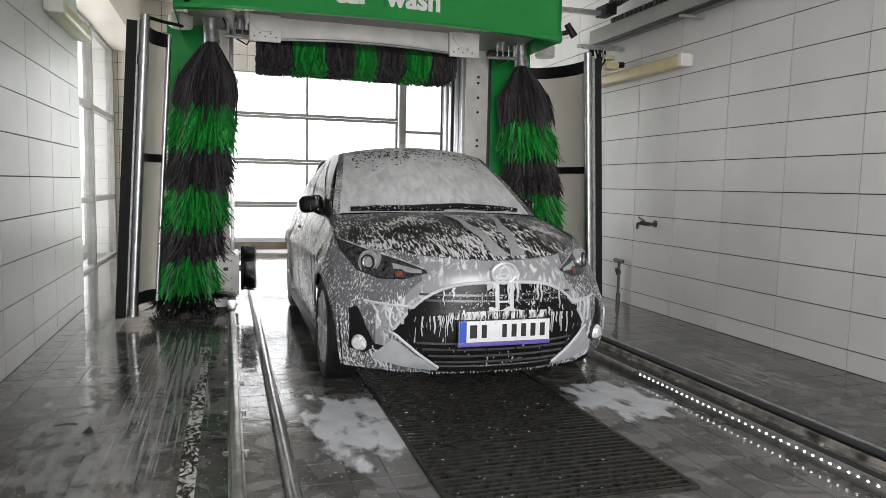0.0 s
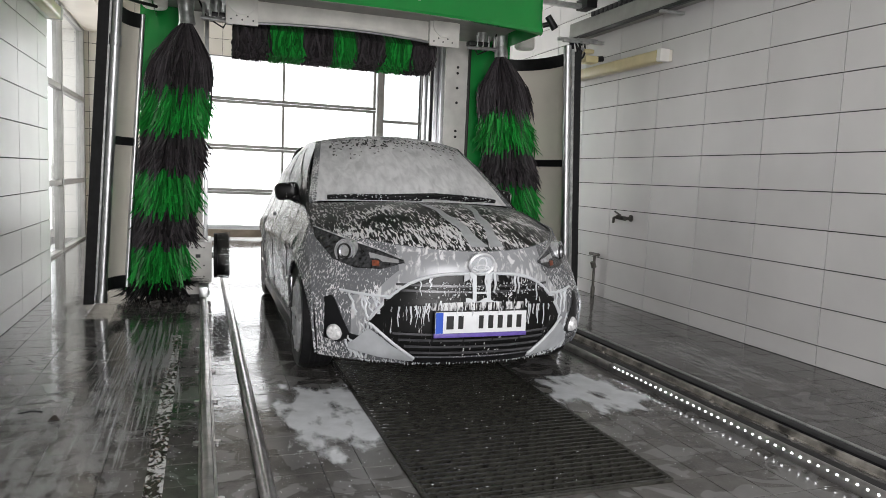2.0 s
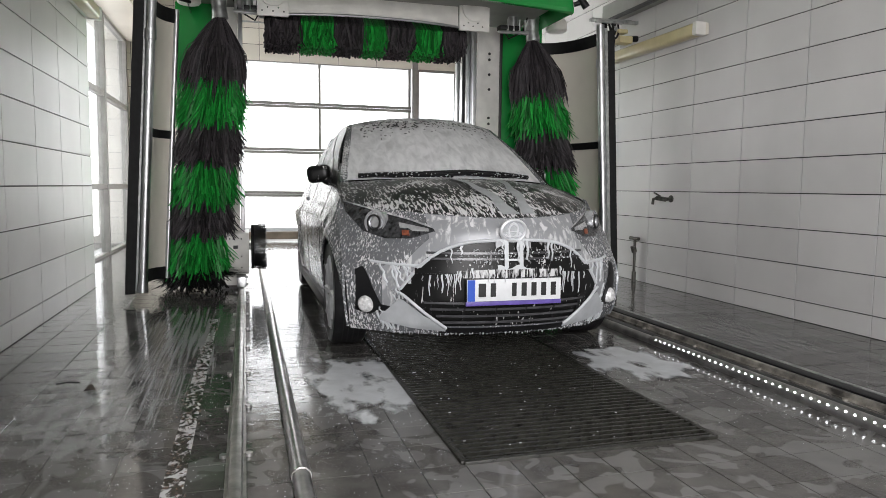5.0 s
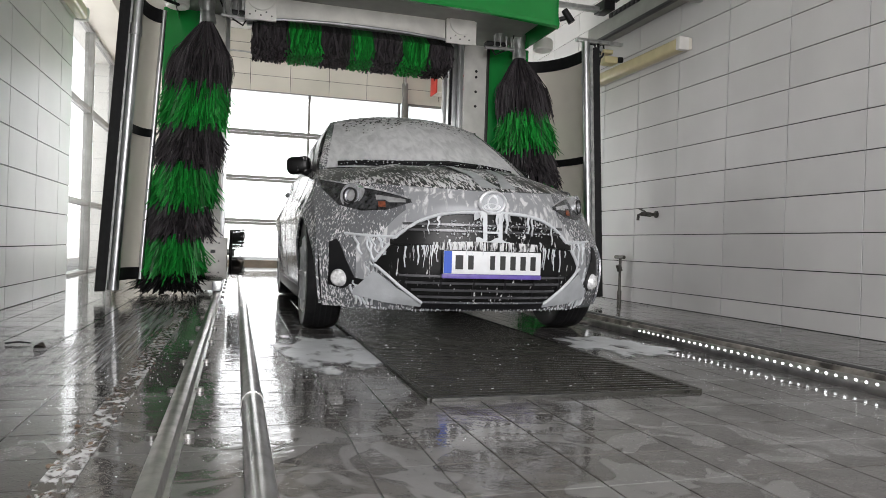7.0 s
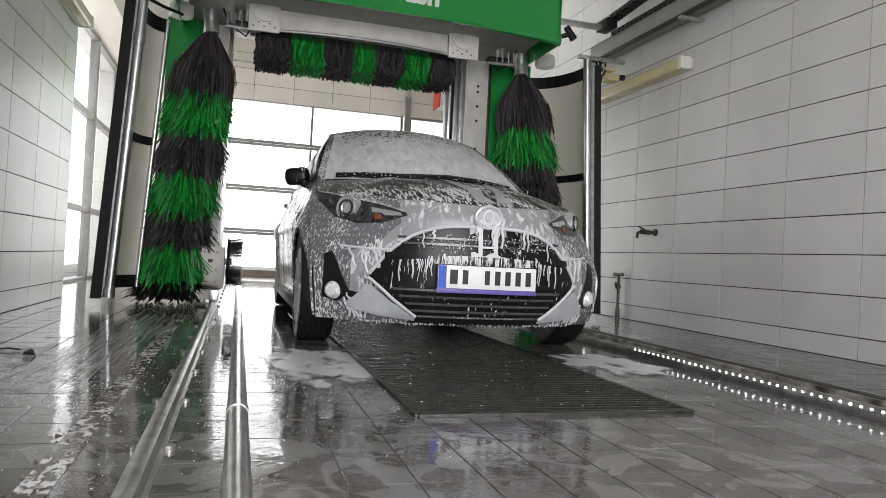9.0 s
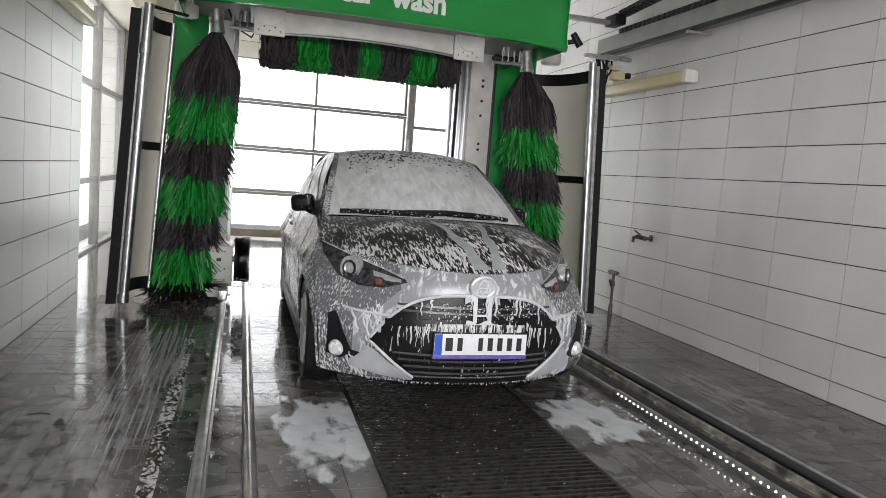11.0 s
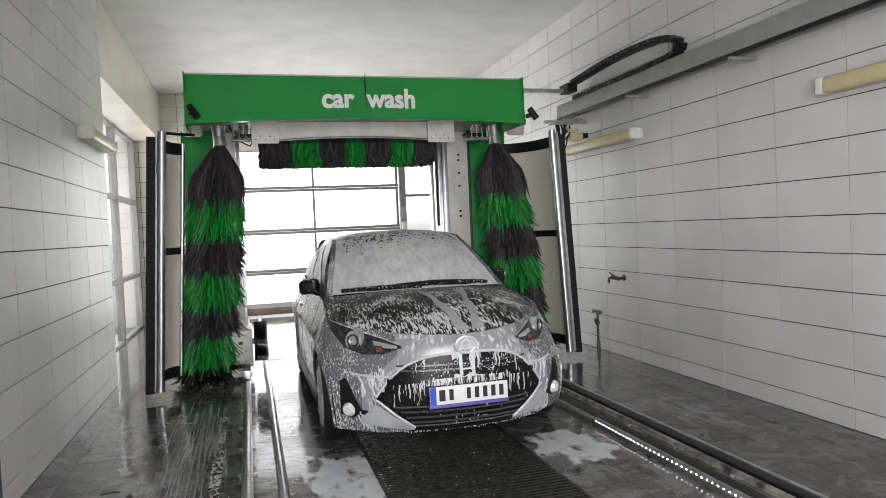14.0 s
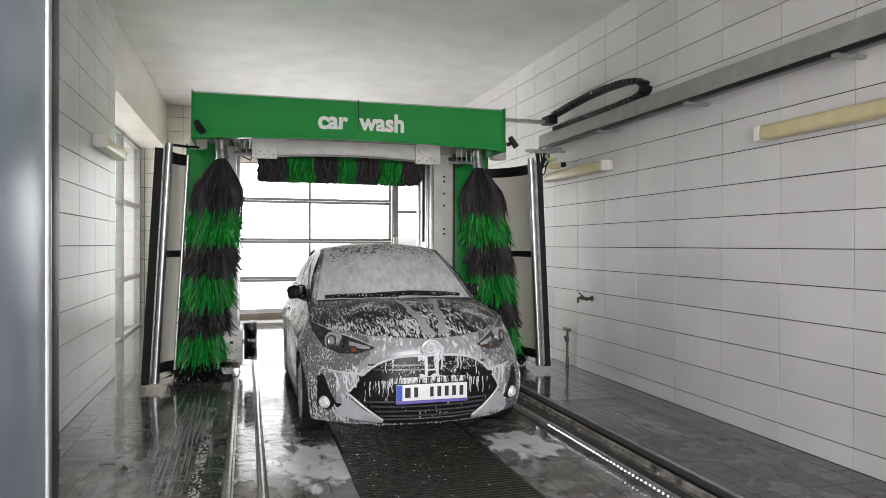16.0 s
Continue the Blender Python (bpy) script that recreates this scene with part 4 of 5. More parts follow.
# overhead brush
rng = random.Random(5)
tb = part("top_brush", rod((-1.2, 0.5, 2.50), (0.76, 0.5, 2.50), 0.05), M_STEEL, gantry, "horizontal roof brush with dark and green foam strips")
xs = [-1.13, -0.84, -0.53, -0.26, -0.06, 0.20, 0.47, 0.70]
for i in range(7):
    mat = M_BR_G if i % 2 else M_BR_D
    def hang(k, r):
        x = r.uniform(xs[i], xs[i + 1])
        y = 0.5 + r.uniform(-0.24, 0.24)
        z1 = 2.165 + r.uniform(0, 0.05) + 0.05 * abs(y - 0.5) + (0.10 * r.random() if r.random() < 0.3 else 0)
        return [Vector((x, 0.5 + (y - 0.5) * 0.4, 2.50)), Vector((x + r.uniform(-0.02, 0.02), y, 2.40)), Vector((x + r.uniform(-0.03, 0.03), y + r.uniform(-0.02, 0.02), 2.29)), Vector((x + r.uniform(-0.04, 0.04), y, z1))]
    strips(rng, 620, Vector(((xs[i] + xs[i + 1]) / 2, 0.9, 0)), hang, mat, "strip_band", tb, "green strips" if i % 2 else "dark grey strips")

# cover of the crossbeam
bm = bmesh.new()
BX0, BX1 = -1.80, 1.50


def beam_pt(u, v):
    x = BX0 + (BX1 - BX0) * u
    prof = [(0.95, 3.0), (0.0, 3.0), (-0.26, 2.99), (-0.33, 2.96), (-0.36, 2.88), (-0.37, 2.7), (-0.385, 2.60), (-0.41, 2.53), (-0.40, 2.50), (-0.36, 2.49)]
    y, z = prof[v]
    if v >= 5:
        z += 0.055 * (1 - (2 * u - 1) ** 2) * (v - 5) / 4
        y -= 0.03 * (1 - (2 * u - 1) ** 2)
    end = min(u, 1 - u)
    if end < 0.012:
        y += 0.03 * (1 - end / 0.012) if v > 2 else 0
    return Vector((x, y, z))


us = [0, 0.004, 0.012] + lin(0.03, 0.97, 25) + [0.988, 0.996, 1]
cover = part("beam_cover", sheet(beam_pt, us, range(10), 0.012), M_GREEN, gantry, "glossy green painted crossbeam cover")
for x in (BX0 + 0.003, BX1 - 0.013):
    part("end_panel", box(x, x + 0.01, -0.355, 0.95, 2.50, 2.985), M_GREEN, cover)
part("panel_joint", box(-0.152, -0.149, -0.412, -0.36, 2.55, 2.97), M_INK, cover)
# Beam body coloured grey: the shade beneath the cover is put into it.
part("beam_body", box(BX0 + 0.08, BX1 - 0.08, -0.25, 0.92, 2.60, 2.95), M_CHAN, gantry, "steel crossbeam, greyed for the shade under the cover")

def word(text, x0, width):
    """White letters on the front of the cover, scaled to a width."""
    txt = bpy.data.curves.new("lettering", "FONT")
    txt.body, txt.size, txt.extrude, txt.offset = text, 0.265, 0.003, 0.009
    tob = new("tmp_text", txt)
    bpy.context.view_layer.update()
    me = bpy.data.meshes.new_from_object(tob.evaluated_get(bpy.context.evaluated_depsgraph_get()))
    bpy.data.objects.remove(tob)
    mx, mn = max(v.co.x for v in me.vertices), min(v.co.x for v in me.vertices)
    me.transform(Matrix.Translation((x0, -0.405, 2.655)) @ Matrix.Rotation(radians(90), 4, "X") @ Matrix.Diagonal((width / (mx - mn), 0.96, 1, 1)) @ Matrix.Translation((-mn, 0, 0)))
    me.materials.append(M_WHITE)
    lt = new("lettering", me)
    lt.parent = cover
    tagged(lt, "white word " + text)


word("car", -0.57, 0.31)
word("wash", -0.15, 0.48)

# lifting carriage of the roof brush
car_w = part("carriage", sheet(lambda u, v: Vector((-0.96 + 1.53 * u, 0.10 + 0.02 * v, 2.41 + 0.03 * (1 - (2 * u - 1) ** 2) * (1 - v) + 0.24 * v)), lin(0, 1, 17), lin(0, 1, 6), 0.02), M_WPAINT, gantry, "cream curved shield of the roof brush")
part("lower_edge", tube([(-0.96 + 1.53 * u, 0.095, 2.412 + 0.03 * (1 - (2 * u - 1) ** 2)) for u in lin(0, 1, 13)], 0.012), M_ALU, car_w)
for x0, x1 in ((-1.22, -0.96), (0.57, 0.86)):
    part("end_plate", box(x0, x1, 0.06, 0.09, 2.38, 2.62, 0.004), M_WPAINT, car_w)
    part("duct", lathe([(0.0, 0), (0.12, 0.0), (0.12, 0.02), (0, 0.02)], 24, "Y"), M_WPAINT, car_w, at=pose((x0 + x1) / 2, 0.04, 2.58))
    for k in range(5):
        part("bolt", rod((x0 + 0.04 + 0.045 * k, 0.055, 2.42 + 0.03 * (k % 2)), (x0 + 0.04 + 0.045 * k, 0.065, 2.42 + 0.03 * (k % 2)), 0.007, n=8), M_INK, car_w)


def column(s, cx):
    """One leg: painted box, perforated guide plate, alu rails, foot housing."""
    o = lambda a, b: (cx + s * a, cx + s * b) if s > 0 else (cx + s * b, cx + s * a)
    x0, x1 = o(1.27, 1.74)
    leg = part("column", box(x0, x1, 0.72, 1.25, 0.52, 2.6, 0.012), M_GREEN, gantry, "green painted leg of the gantry")
    x0, x1 = o(1.02, 1.262)
    gp = part("guide_plate", box(x0, x1, 0.70, 0.72, 0.12, 2.58, 0.004), M_WPAINT, leg, "white perforated guide plate")
    for z in (0.75, 0.8, 1.18, 1.24, 1.60, 1.66, 1.95, 2.1, 2.25, 2.31):
        xx = cx + s * 1.15
        part("slot", rod((xx, 0.694, z), (xx, 0.70, z), 0.014, n=10), M_INK, gp)
    part("strip", box(*o(1.262, 1.28), 0.66, 0.72, 0.5, 2.58, 0.003), M_INK, leg)
    part("inner_web", box(*o(0.98, 1.02), 0.72, 1.2, 0.12, 2.58, 0.004), M_ALU, leg)
    part("guide_rail", box(*o(0.93, 0.975), 0.80, 0.86, 0.10, 2.6, 0.006), M_ALU, leg)
    part("guide_rail", box(*o(0.86, 0.90), 0.90, 0.96, 0.10, 2.6, 0.006), M_ALU, leg)
    part("chain", box(*o(0.905, 0.93), 0.82, 0.85, 1.5, 2.55), M_BLKP, leg)
    foot = part("foot_housing", box(*o(1.06, 1.62), 0.34, 0.95, 0.20, 0.52, 0.01), M_WPAINT, gantry, "white foot housing with bolts")
    part("skid", box(*o(1.05, 1.60), 0.30, 1.3, 0.045, 0.195, 0.008), M_WPAINT, foot)
    for dx, dz in ((1.10, 0.25), (1.10, 0.48), (1.13, 0.48), (1.13, 0.25), (1.40, 0.44), (1.44, 0.44)):
        part("bolt", rod((cx + s * dx, 0.333, dz), (cx + s * dx, 0.342, dz), 0.008, n=8), M_INK, foot)
    part("lock", box(*o(1.10, 1.14), 0.332, 0.342, 0.36, 0.39), M_INK, foot)
    part("wheel_fork", box(*o(1.36, 1.46), 0.10, 0.34, 0.05, 0.14, 0.01), M_ALU, foot)


column(1, -0.06)
leg = part("column", box(-1.93, -1.50, 0.72, 1.25, 0.52, 2.6, 0.012), M_GREEN, gantry, "green painted leg of the gantry")
part("guide_plate", box(-1.495, -1.39, 0.70, 1.2, 0.12, 2.58, 0.004), M_WPAINT, leg, "white guide plate")
part("guide_rail", box(-1.385, -1.345, 0.80, 0.86, 0.10, 2.6, 0.006), M_ALU, leg)
foot = part("foot_housing", box(-1.70, -1.312, 0.34, 0.95, 0.14, 0.51, 0.01), M_WPAINT, gantry, "white foot housing with bolts")
part("skid", box(-1.68, -1.36, 0.30, 1.3, 0.045, 0.138, 0.008), M_WPAINT, foot)
for dx, dz in ((-1.48, 0.20), (-1.48, 0.46), (-1.45, 0.46), (-1.45, 0.20), (-1.38, 0.20), (-1.38, 0.46), (-1.38, 0.3), (-1.48, 0.3)):
    part("bolt", rod((dx, 0.333, dz), (dx, 0.342, dz), 0.007, n=8), M_INK, foot)
part("lock", box(-1.45, -1.41, 0.332, 0.342, 0.37, 0.40), M_INK, foot)
part("wheel_fork", box(-1.42, -1.34, 0.10, 0.34, 0.05, 0.14, 0.01), M_ALU, foot)

# wheel washer, drawn back
ww = part("wheel_washer", rod((-1.42, 0.45, 0.38), (-1.25, 0.45, 0.38), 0.03), M_STEEL, gantry, "round black wheel brush on its arm, drawn back")
rng = random.Random(9)
def disc(k, r):
    a = r.uniform(0, 2 * math.pi)
    rad = 0.215 * math.sqrt(r.uniform(0.1, 1))
    y, z = 0.45 + rad * math.cos(a), 0.38 + rad * math.sin(a)
    return [Vector((-1.285, 0.45 + (y - 0.45) * 0.93, 0.38 + (z - 0.38) * 0.93)), Vector((-1.165 + r.uniform(-0.012, 0.012), y, z))]
part("disc", rod((-1.295, 0.45, 0.38), (-1.27, 0.45, 0.38), 0.205, n=28), M_BR_K, ww)
strips(rng, 1500, Vector((-1.3, 5, 0)), disc, M_BR_K, "bristles", ww, "dense black bristles", 0.009)

# motors, drives and nozzles under the beam
for cx, s in ((-1.535, -1), (1.435, 1)):
    mo = part("brush_motor", lathe([(0, 2.50), (0.085, 2.50), (0.10, 2.515), (0.10, 2.60), (0.085, 2.62), (0.0, 2.62)], 24), M_WPAINT, gantry, "cream gear motor", at=pose(cx + s * 0.25, 0.38, 0))
    part("tilt_drive", rod((cx - s * 0.24, 0.32, 2.62), (cx - s * 0.24, 0.32, 2.50), 0.05, 0.045, 16), M_STEEL, gantry, "small steel drive")
    lk = part("linkage", box(cx - s * 0.30 - 0.10, cx - s * 0.30 + 0.10, 0.24, 0.34, 2.46, 2.50, 0.006), M_BLKP, gantry, "dark linkage bracket")
    for k in range(4):
        part("link_rod", rod((cx - s * (0.14 + 0.06 * k), 0.25, 2.42), (cx - s * (0.14 + 0.06 * k), 0.25, 2.56), 0.012, n=8), M_STEEL, lk)
    part("cross_rod", rod((cx - s * 0.12, 0.24, 2.44), (cx - s * 0.42, 0.24, 2.43), 0.016, n=8), M_STEEL, lk)
    hn = part("hose", tube([(cx - s * 0.1, 0.3, 2.6), (cx - s * 0.16, 0.26, 2.45), (cx - s * 0.3, 0.28, 2.38), (cx - s * 0.36, 0.3, 2.5)], 0.008), M_BLKP, gantry)
for x, y, z, s in ((1.56, -0.38, 2.60, 1), (-1.73, -0.43, 2.60, -1)):
    nz = part("spray_nozzle", rod((x - 0.05 * s, y + 0.03, z - 0.02), (x + 0.02 * s, y, z), 0.022, n=12), M_BLKP, gantry, "black spray nozzle")
    part("nozzle_head", rod((x - 0.02, y, z + 0.06), (x + 0.05, y - 0.02, z - 0.05), 0.030, 0.035, 12), M_BLKP, nz)


def guard(s, cx, top, bot):
    """Splash guard: upright post, rubber flap, curved cream panel with dark bands."""
    yp = -0.15
    post = part("splash_guard", rod((top, yp, 2.47), (bot, yp, 0.10), 0.038, n=18), M_ALU, gantry, "curved cream splash guard on an aluminium post")
    part("clamp", rod((top + (bot - top) * 0.14, yp, 2.16), (top + (bot - top) * 0.16, yp, 2.08), 0.046, n=18), M_ALU, post)
    part("end_cap", rod((bot, yp, 0.14), (bot + (bot - top) * 0.02, yp, 0.07), 0.044, n=18), M_ALU, post)
    def flap(u, v):
        x = top + (bot - top) * v
        return Vector((x + s * (0.055 + 0.075 * u), yp - 0.01 - 0.02 * u, 2.42 - 2.36 * v))
    part("rubber_flap", sheet(flap, lin(0, 1, 3), lin(0, 1, 8), 0.012), M_BLACK, post, "black rubber flap")
    part("flap_rail", sheet(lambda u, v: Vector((top + (bot - top) * v + s * (0.03 + 0.03 * u), yp - 0.012, 2.44 - 2.36 * v)), [0, 1], [0, 1], 0.02), M_STEEL, post)
    ix = 0.15 if s < 0 else 0.36
    iy = 0.34 if s < 0 else 0.62
    def panel(u, v):
        z = 2.40 - 2.26 * v
        x0 = top + (bot - top) * v
        a = u * math.pi / 2
        return Vector((x0 - s * ix * (1 - math.cos(a)), yp + iy * math.sin(a) ** 0.9, z))
    part("panel", sheet(panel, lin(0, 1, 12), lin(0, 1, 8), 0.008), M_CREAM, post, "cream plastic panel")
    for v0, v1 in ((0.0, 0.05), (0.445, 0.475), (0.955, 1.0)):
        part("dark_band", sheet(lambda u, v: panel(u, v0 + (v1 - v0) * v) + Vector((-s * 0.012, -0.008, 0)), lin(0, 1, 12), [0, 1], 0.008), M_BLACK, post)
    part("back_tube", rod(panel(1, 0), panel(1, 1), 0.022), M_ALU, post)
    if s < 0:
        part("top_arm", tube([(top, yp, 2.46), (top - s * 0.12, yp + 0.25, 2.48), (top - s * 0.25, 0.3, 2.5)], 0.014), M_BLACK, post)


guard(-1, -0.08, -2.02, -2.15)
guard(1, -0.06, 1.885, 2.005)

# ---- cable channel, chain and arms on the east wall ----
ch = thing("cable_channel", "long grey steel cable channel along the tiled wall", "cable channel")
part("trough", box(2.34, 2.53, YS + 0.02, 3.45, 2.72, 2.87, 0.006), M_CHAN, ch)
part("lower_lip", box(2.33, 2.37, YS + 0.02, 3.45, 2.685, 2.715, 0.004), M_BLKP, ch)
for y in (-2.6, -1.25, 0.3, 1.8, 3.2):
    part("bracket", box(2.30, 2.534, y - 0.025, y + 0.025, 2.66, 2.683, 0.004), M_STEEL, ch)
arm = thing("chain_arm", "steel arm carrying the cable chain to the gantry", "bracket")
part("arm", box(1.50, 2.36, G + 0.32, G + 0.40, 2.97, 3.01, 0.004), M_STEEL, arm)
part("plate", box(2.28, 2.40, G + 0.22, G + 0.44, 2.96, 3.06, 0.004), M_BLKP, arm)
kc = thing("cable_chain", "black plastic cable drag chain over the channel", "cable chain")
pts = [(3.05, 3.07), (2.6, 3.10), (2.2, 3.12), (1.8, 3.12), (1.4, 3.10), (1.15, 3.06), (1.02, 2.99), (1.05, 2.92), (1.2, 2.89), (1.6, 2.885), (2.2, 2.885), (3.0, 2.885)]
for (y0, z0), (y1, z1) in zip(pts, pts[1:]):
    n = max(1, int(math.hypot(y1 - y0, z1 - z0) / 0.075))
    for k in range(n):
        t = (k + 0.5) / n
        part("link", box(-0.06, 0.06, -0.034, 0.034, -0.024, 0.024, 0.006, seg=1), M_BLKP, kc, at=pose(2.38, y0 + (y1 - y0) * t, z0 + (z1 - z0) * t, math.degrees(math.atan2(z1 - z0, y1 - y0))))
br = thing("hose_bracket", "steel bracket with a bundle of black hoses", "bracket")
part("arm", box(1.98, 2.50, G + 0.20, G + 0.26, 2.60, 2.63, 0.004), M_STEEL, br)
part("arm", box(2.00, 2.30, G + 0.14, G + 0.18, 2.575, 2.60, 0.004), M_STEEL, br)
part("valve_block", box(2.27, 2.42, G + 0.16, G + 0.30, 2.40, 2.47, 0.012), M_LAMP, br, "yellowed valve block")
part("valve_block", box(2.25, 2.36, G + 0.15, G + 0.26, 2.49, 2.53, 0.012), M_LAMP, br, "yellowed valve block")
part("valve", rod((2.36, G + 0.22, 2.44), (2.50, G + 0.22, 2.46), 0.03), M_BLKP, br)
part("valve", rod((2.22, G + 0.2, 2.55), (2.29, G + 0.2, 2.50), 0.022), M_STEEL, br)
rnd = random.Random(41)
for k in range(9):
    x0, x1 = 2.10 + 0.022 * k + rnd.uniform(-0.01, 0.01), 1.99 + rnd.uniform(0, 0.05)
    drop, bow = rnd.uniform(0.18, 0.36), rnd.uniform(-0.03, 0.06)
    run = [(x0 + (x1 - x0) * t ** 1.4 + bow * math.sin(math.pi * t), G + 0.20 - 0.10 * t + 0.03 * math.sin(5 * t + k), 2.60 - drop * math.sin(math.pi * 0.62 * t)) for t in lin(0, 1, 12)]
    part("hose", tube(run, rnd.uniform(0.008, 0.013)), M_BLKP, br)


# ---- lamps on the walls ----
def tube_lamp(x, y0, y1, z, s):
    lp = thing("wall_lamp", "long sealed fluorescent lamp, unlit and yellowed, on the tiled wall", "lamp", "wall lamps")
    part("housing", box(x - 0.02, x + 0.02, y0, y1, z - 0.05, z + 0.05, 0.008), M_CREAM, lp)
    b = box(-0.05, 0.05, y0 + 0.05, y1 - 0.05, -0.055, 0.055, 0.03, seg=3)
    part("diffuser", b, M_LAMP, lp, "yellowed plastic diffuser", at=pose(x - s * 0.055, 0, z))
    for y in (y0 + 0.03, y1 - 0.03):
        part("end_cap", box(x - s * 0.055 - 0.055, x - s * 0.055 + 0.055, y - 0.03, y + 0.03, z - 0.058, z + 0.058, 0.015), M_WPAINT, lp)


tube_lamp(XR - 0.025, 1.90, 3.45, 2.33, 1)
tube_lamp(XR - 0.025, -2.0, -0.40, 2.305, 1)
tube_lamp(XR - 0.025, 5.70, 7.25, 2.33, 1)
tube_lamp(XL + 0.025, 2.28, 3.45, 2.42, -1)

# ---- litter on the floor ----
leaf = part("dry_leaf", sheet(lambda u, v: Vector((-2.055 + 0.05 * u, 0.03 + 0.035 * v * math.sin(math.pi * u), 0.006 + 0.018 * math.sin(math.pi * u) * abs(v))), lin(0, 1, 9), lin(-1, 1, 5), 0.002), material("dead_leaf", (0.035, 0.028, 0.022), 0.7, vary=0.4, scale=60))
tagged(leaf, "small curled dark leaf lying on the wet floor", "leaf")
twig = part("twig", tube([(-2.20, 0.17, 0.008), (-2.15, 0.18, 0.012), (-2.10, 0.175, 0.008)], 0.004), M_BLKP)
tagged(twig, "short dark twig lying on the wet floor", "twig")

# ---- small fittings on the east wall ----
tap = thing("water_tap", "old brass garden tap on the tiled wall", "tap")
M_BRASS = material("tarnished_metal", (0.10, 0.095, 0.085), 0.4, 0.7, vary=0.4, scale=40)
part("pipe", rod((2.54, 2.36, 0.855), (2.44, 2.36, 0.85), 0.016), M_BRASS, tap)
part("body", rod((2.47, 2.36, 0.85), (2.44, 2.46, 0.86), 0.022), M_BRASS, tap)
part("spout", tube([(2.44, 2.45, 0.86), (2.43, 2.50, 0.85), (2.43, 2.51, 0.80)], 0.014), M_BRASS, tap)
part("lever", rod((2.45, 2.42, 0.88), (2.45, 2.52, 0.91), 0.008), M_BRASS, tap)
part("flange", rod((2.535, 2.36, 0.855), (2.525, 2.36, 0.855), 0.034), M_BRASS, tap)
st = thing("standpipe", "thin dark standpipe with valve beside the wall", "pipe")
part("pipe", rod((2.49, 2.90, 0.0), (2.49, 2.90, 0.44), 0.014), M_BRASS, st)
part("tee", rod((2.49, 2.83, 0.44), (2.49, 2.99, 0.44), 0.018), M_BRASS, st)
part("valve", rod((2.47, 2.90, 0.36), (2.49, 2.90, 0.30), 0.028), M_BRASS, st)
part("foot", rod((2.49, 2.90, 0.0), (2.49, 2.90, 0.10), 0.022), M_BRASS, st)
bx = part("socket_box", box(2.46, 2.534, 8.14, 8.28, 1.49, 1.63, 0.01), M_CHAN, None, "")
tagged(bx, "small grey socket box on the tiled wall", "socket box")
cb = thing("door_control", "grey door control box beside the exit door", "control box")
part("case", box(1.51, 1.60, YN - 0.15, YN - 0.072, 1.35, 1.62, 0.01), M_CREAM, cb)
part("case", box(1.52, 1.59, YN - 0.13, YN - 0.072, 1.68, 1.90, 0.01), M_CHAN, cb)
sg = thing("warning_sign_box", "hanging cream box with red triangle signs near the exit", "sign")
part("box", box(1.98, 2.32, 8.10, 8.45, 3.12, 3.42, 0.006), M_CREAM, sg)
part("edge_strip", box(1.955, 1.978, 8.09, 8.46, 3.11, 3.43, 0.004), M_RED, sg)
part("bracket", rod((2.15, 8.3, 3.42), (2.15, 8.3, 4.0), 0.012), M_STEEL, sg)
for x, y in ((2.36, 8.05), (2.40, 7.95)):
    a, b, c = Vector((x - 0.10, y, 3.40)), Vector((x + 0.11, y - 0.02, 3.42)), Vector((x + 0.03, y, 3.10))
    part("triangle", tube([a, b, c, a], 0.017), M_RED, sg)

# ---- rails, gutter, grating on the floor ----
Y0, Y1 = -3.42, 8.6


def rail_bar(x, w, h, name, label, mat=M_RAIL):
    r = thing(name, label, "rail", kind="structure")
    part("bar", box(x - w / 2, x + w / 2, Y0, Y1, -0.01, h, min(w, h) * 0.35), mat, r)
    part("sole", box(x - w * 0.75, x + w * 0.75, Y0, Y1, -0.02, 0.006, 0.002), mat, r)
    y = Y0 + 0.3
    while y < Y1:
        for s in (-1, 1):
            part("clip", rod((x + s * w * 0.95, y, 0.0), (x + s * w * 0.95, y, 0.012), 0.014, n=12), mat, r)
        y += 0.55
    return r


rail_bar(-1.38, 0.045, 0.045, "rail_1", "worn steel running rail set in the floor")
wg = thing("rail_2", "round steel wheel guide pipe along the lane", "rail", kind="structure")
part("pipe", rod((-1.178, Y0, 0.022), (-1.178, Y1, 0.022), 0.030, n=16), M_RAIL, wg)
for y in (-2.4, -1.2, 1.6, 3.4):
    part("joint", rod((-1.178, y, 0.022), (-1.178, y + 0.06, 0.022), 0.033, n=16), M_RAIL, wg)
rail_bar(1.290, 0.032, 0.032, "rail_3", "worn pale running rail set in the floor", M_WORN)
cable = thing("rail_4", "dark cable duct bar along the wall side of the rail", "rail", kind="structure")
part("duct", box(1.345, 1.42, Y0, Y1, -0.01, 0.026, 0.01), M_BLKP, cable)
part("channel", box(1.10, 1.215, Y0, Y1, -0.012, 0.008, 0.003), M_BLKP, cable, "wet black channel")
part("pale_edge", box(1.445, 1.475, Y0, Y1, -0.01, 0.018, 0.004), M_STEEL, cable)
led = thing("led_guide", "steel wheel guide with a row of white light points", "light strip")
part("body", rod((1.06, -3.4, 0.015), (1.06, 0.30, 0.015), 0.035, n=16), M_RAIL, led)
bm = bmesh.new()
y = 0.24
while y > -3.38:
    bmesh.ops.create_uvsphere(bm, u_segments=8, v_segments=5, radius=0.0052, matrix=Matrix.Translation((1.032, y, 0.038)))
    y -= 0.046
tagged(part("light_points", bm, M_LED, led, "row of white light points"), kind="stuff")
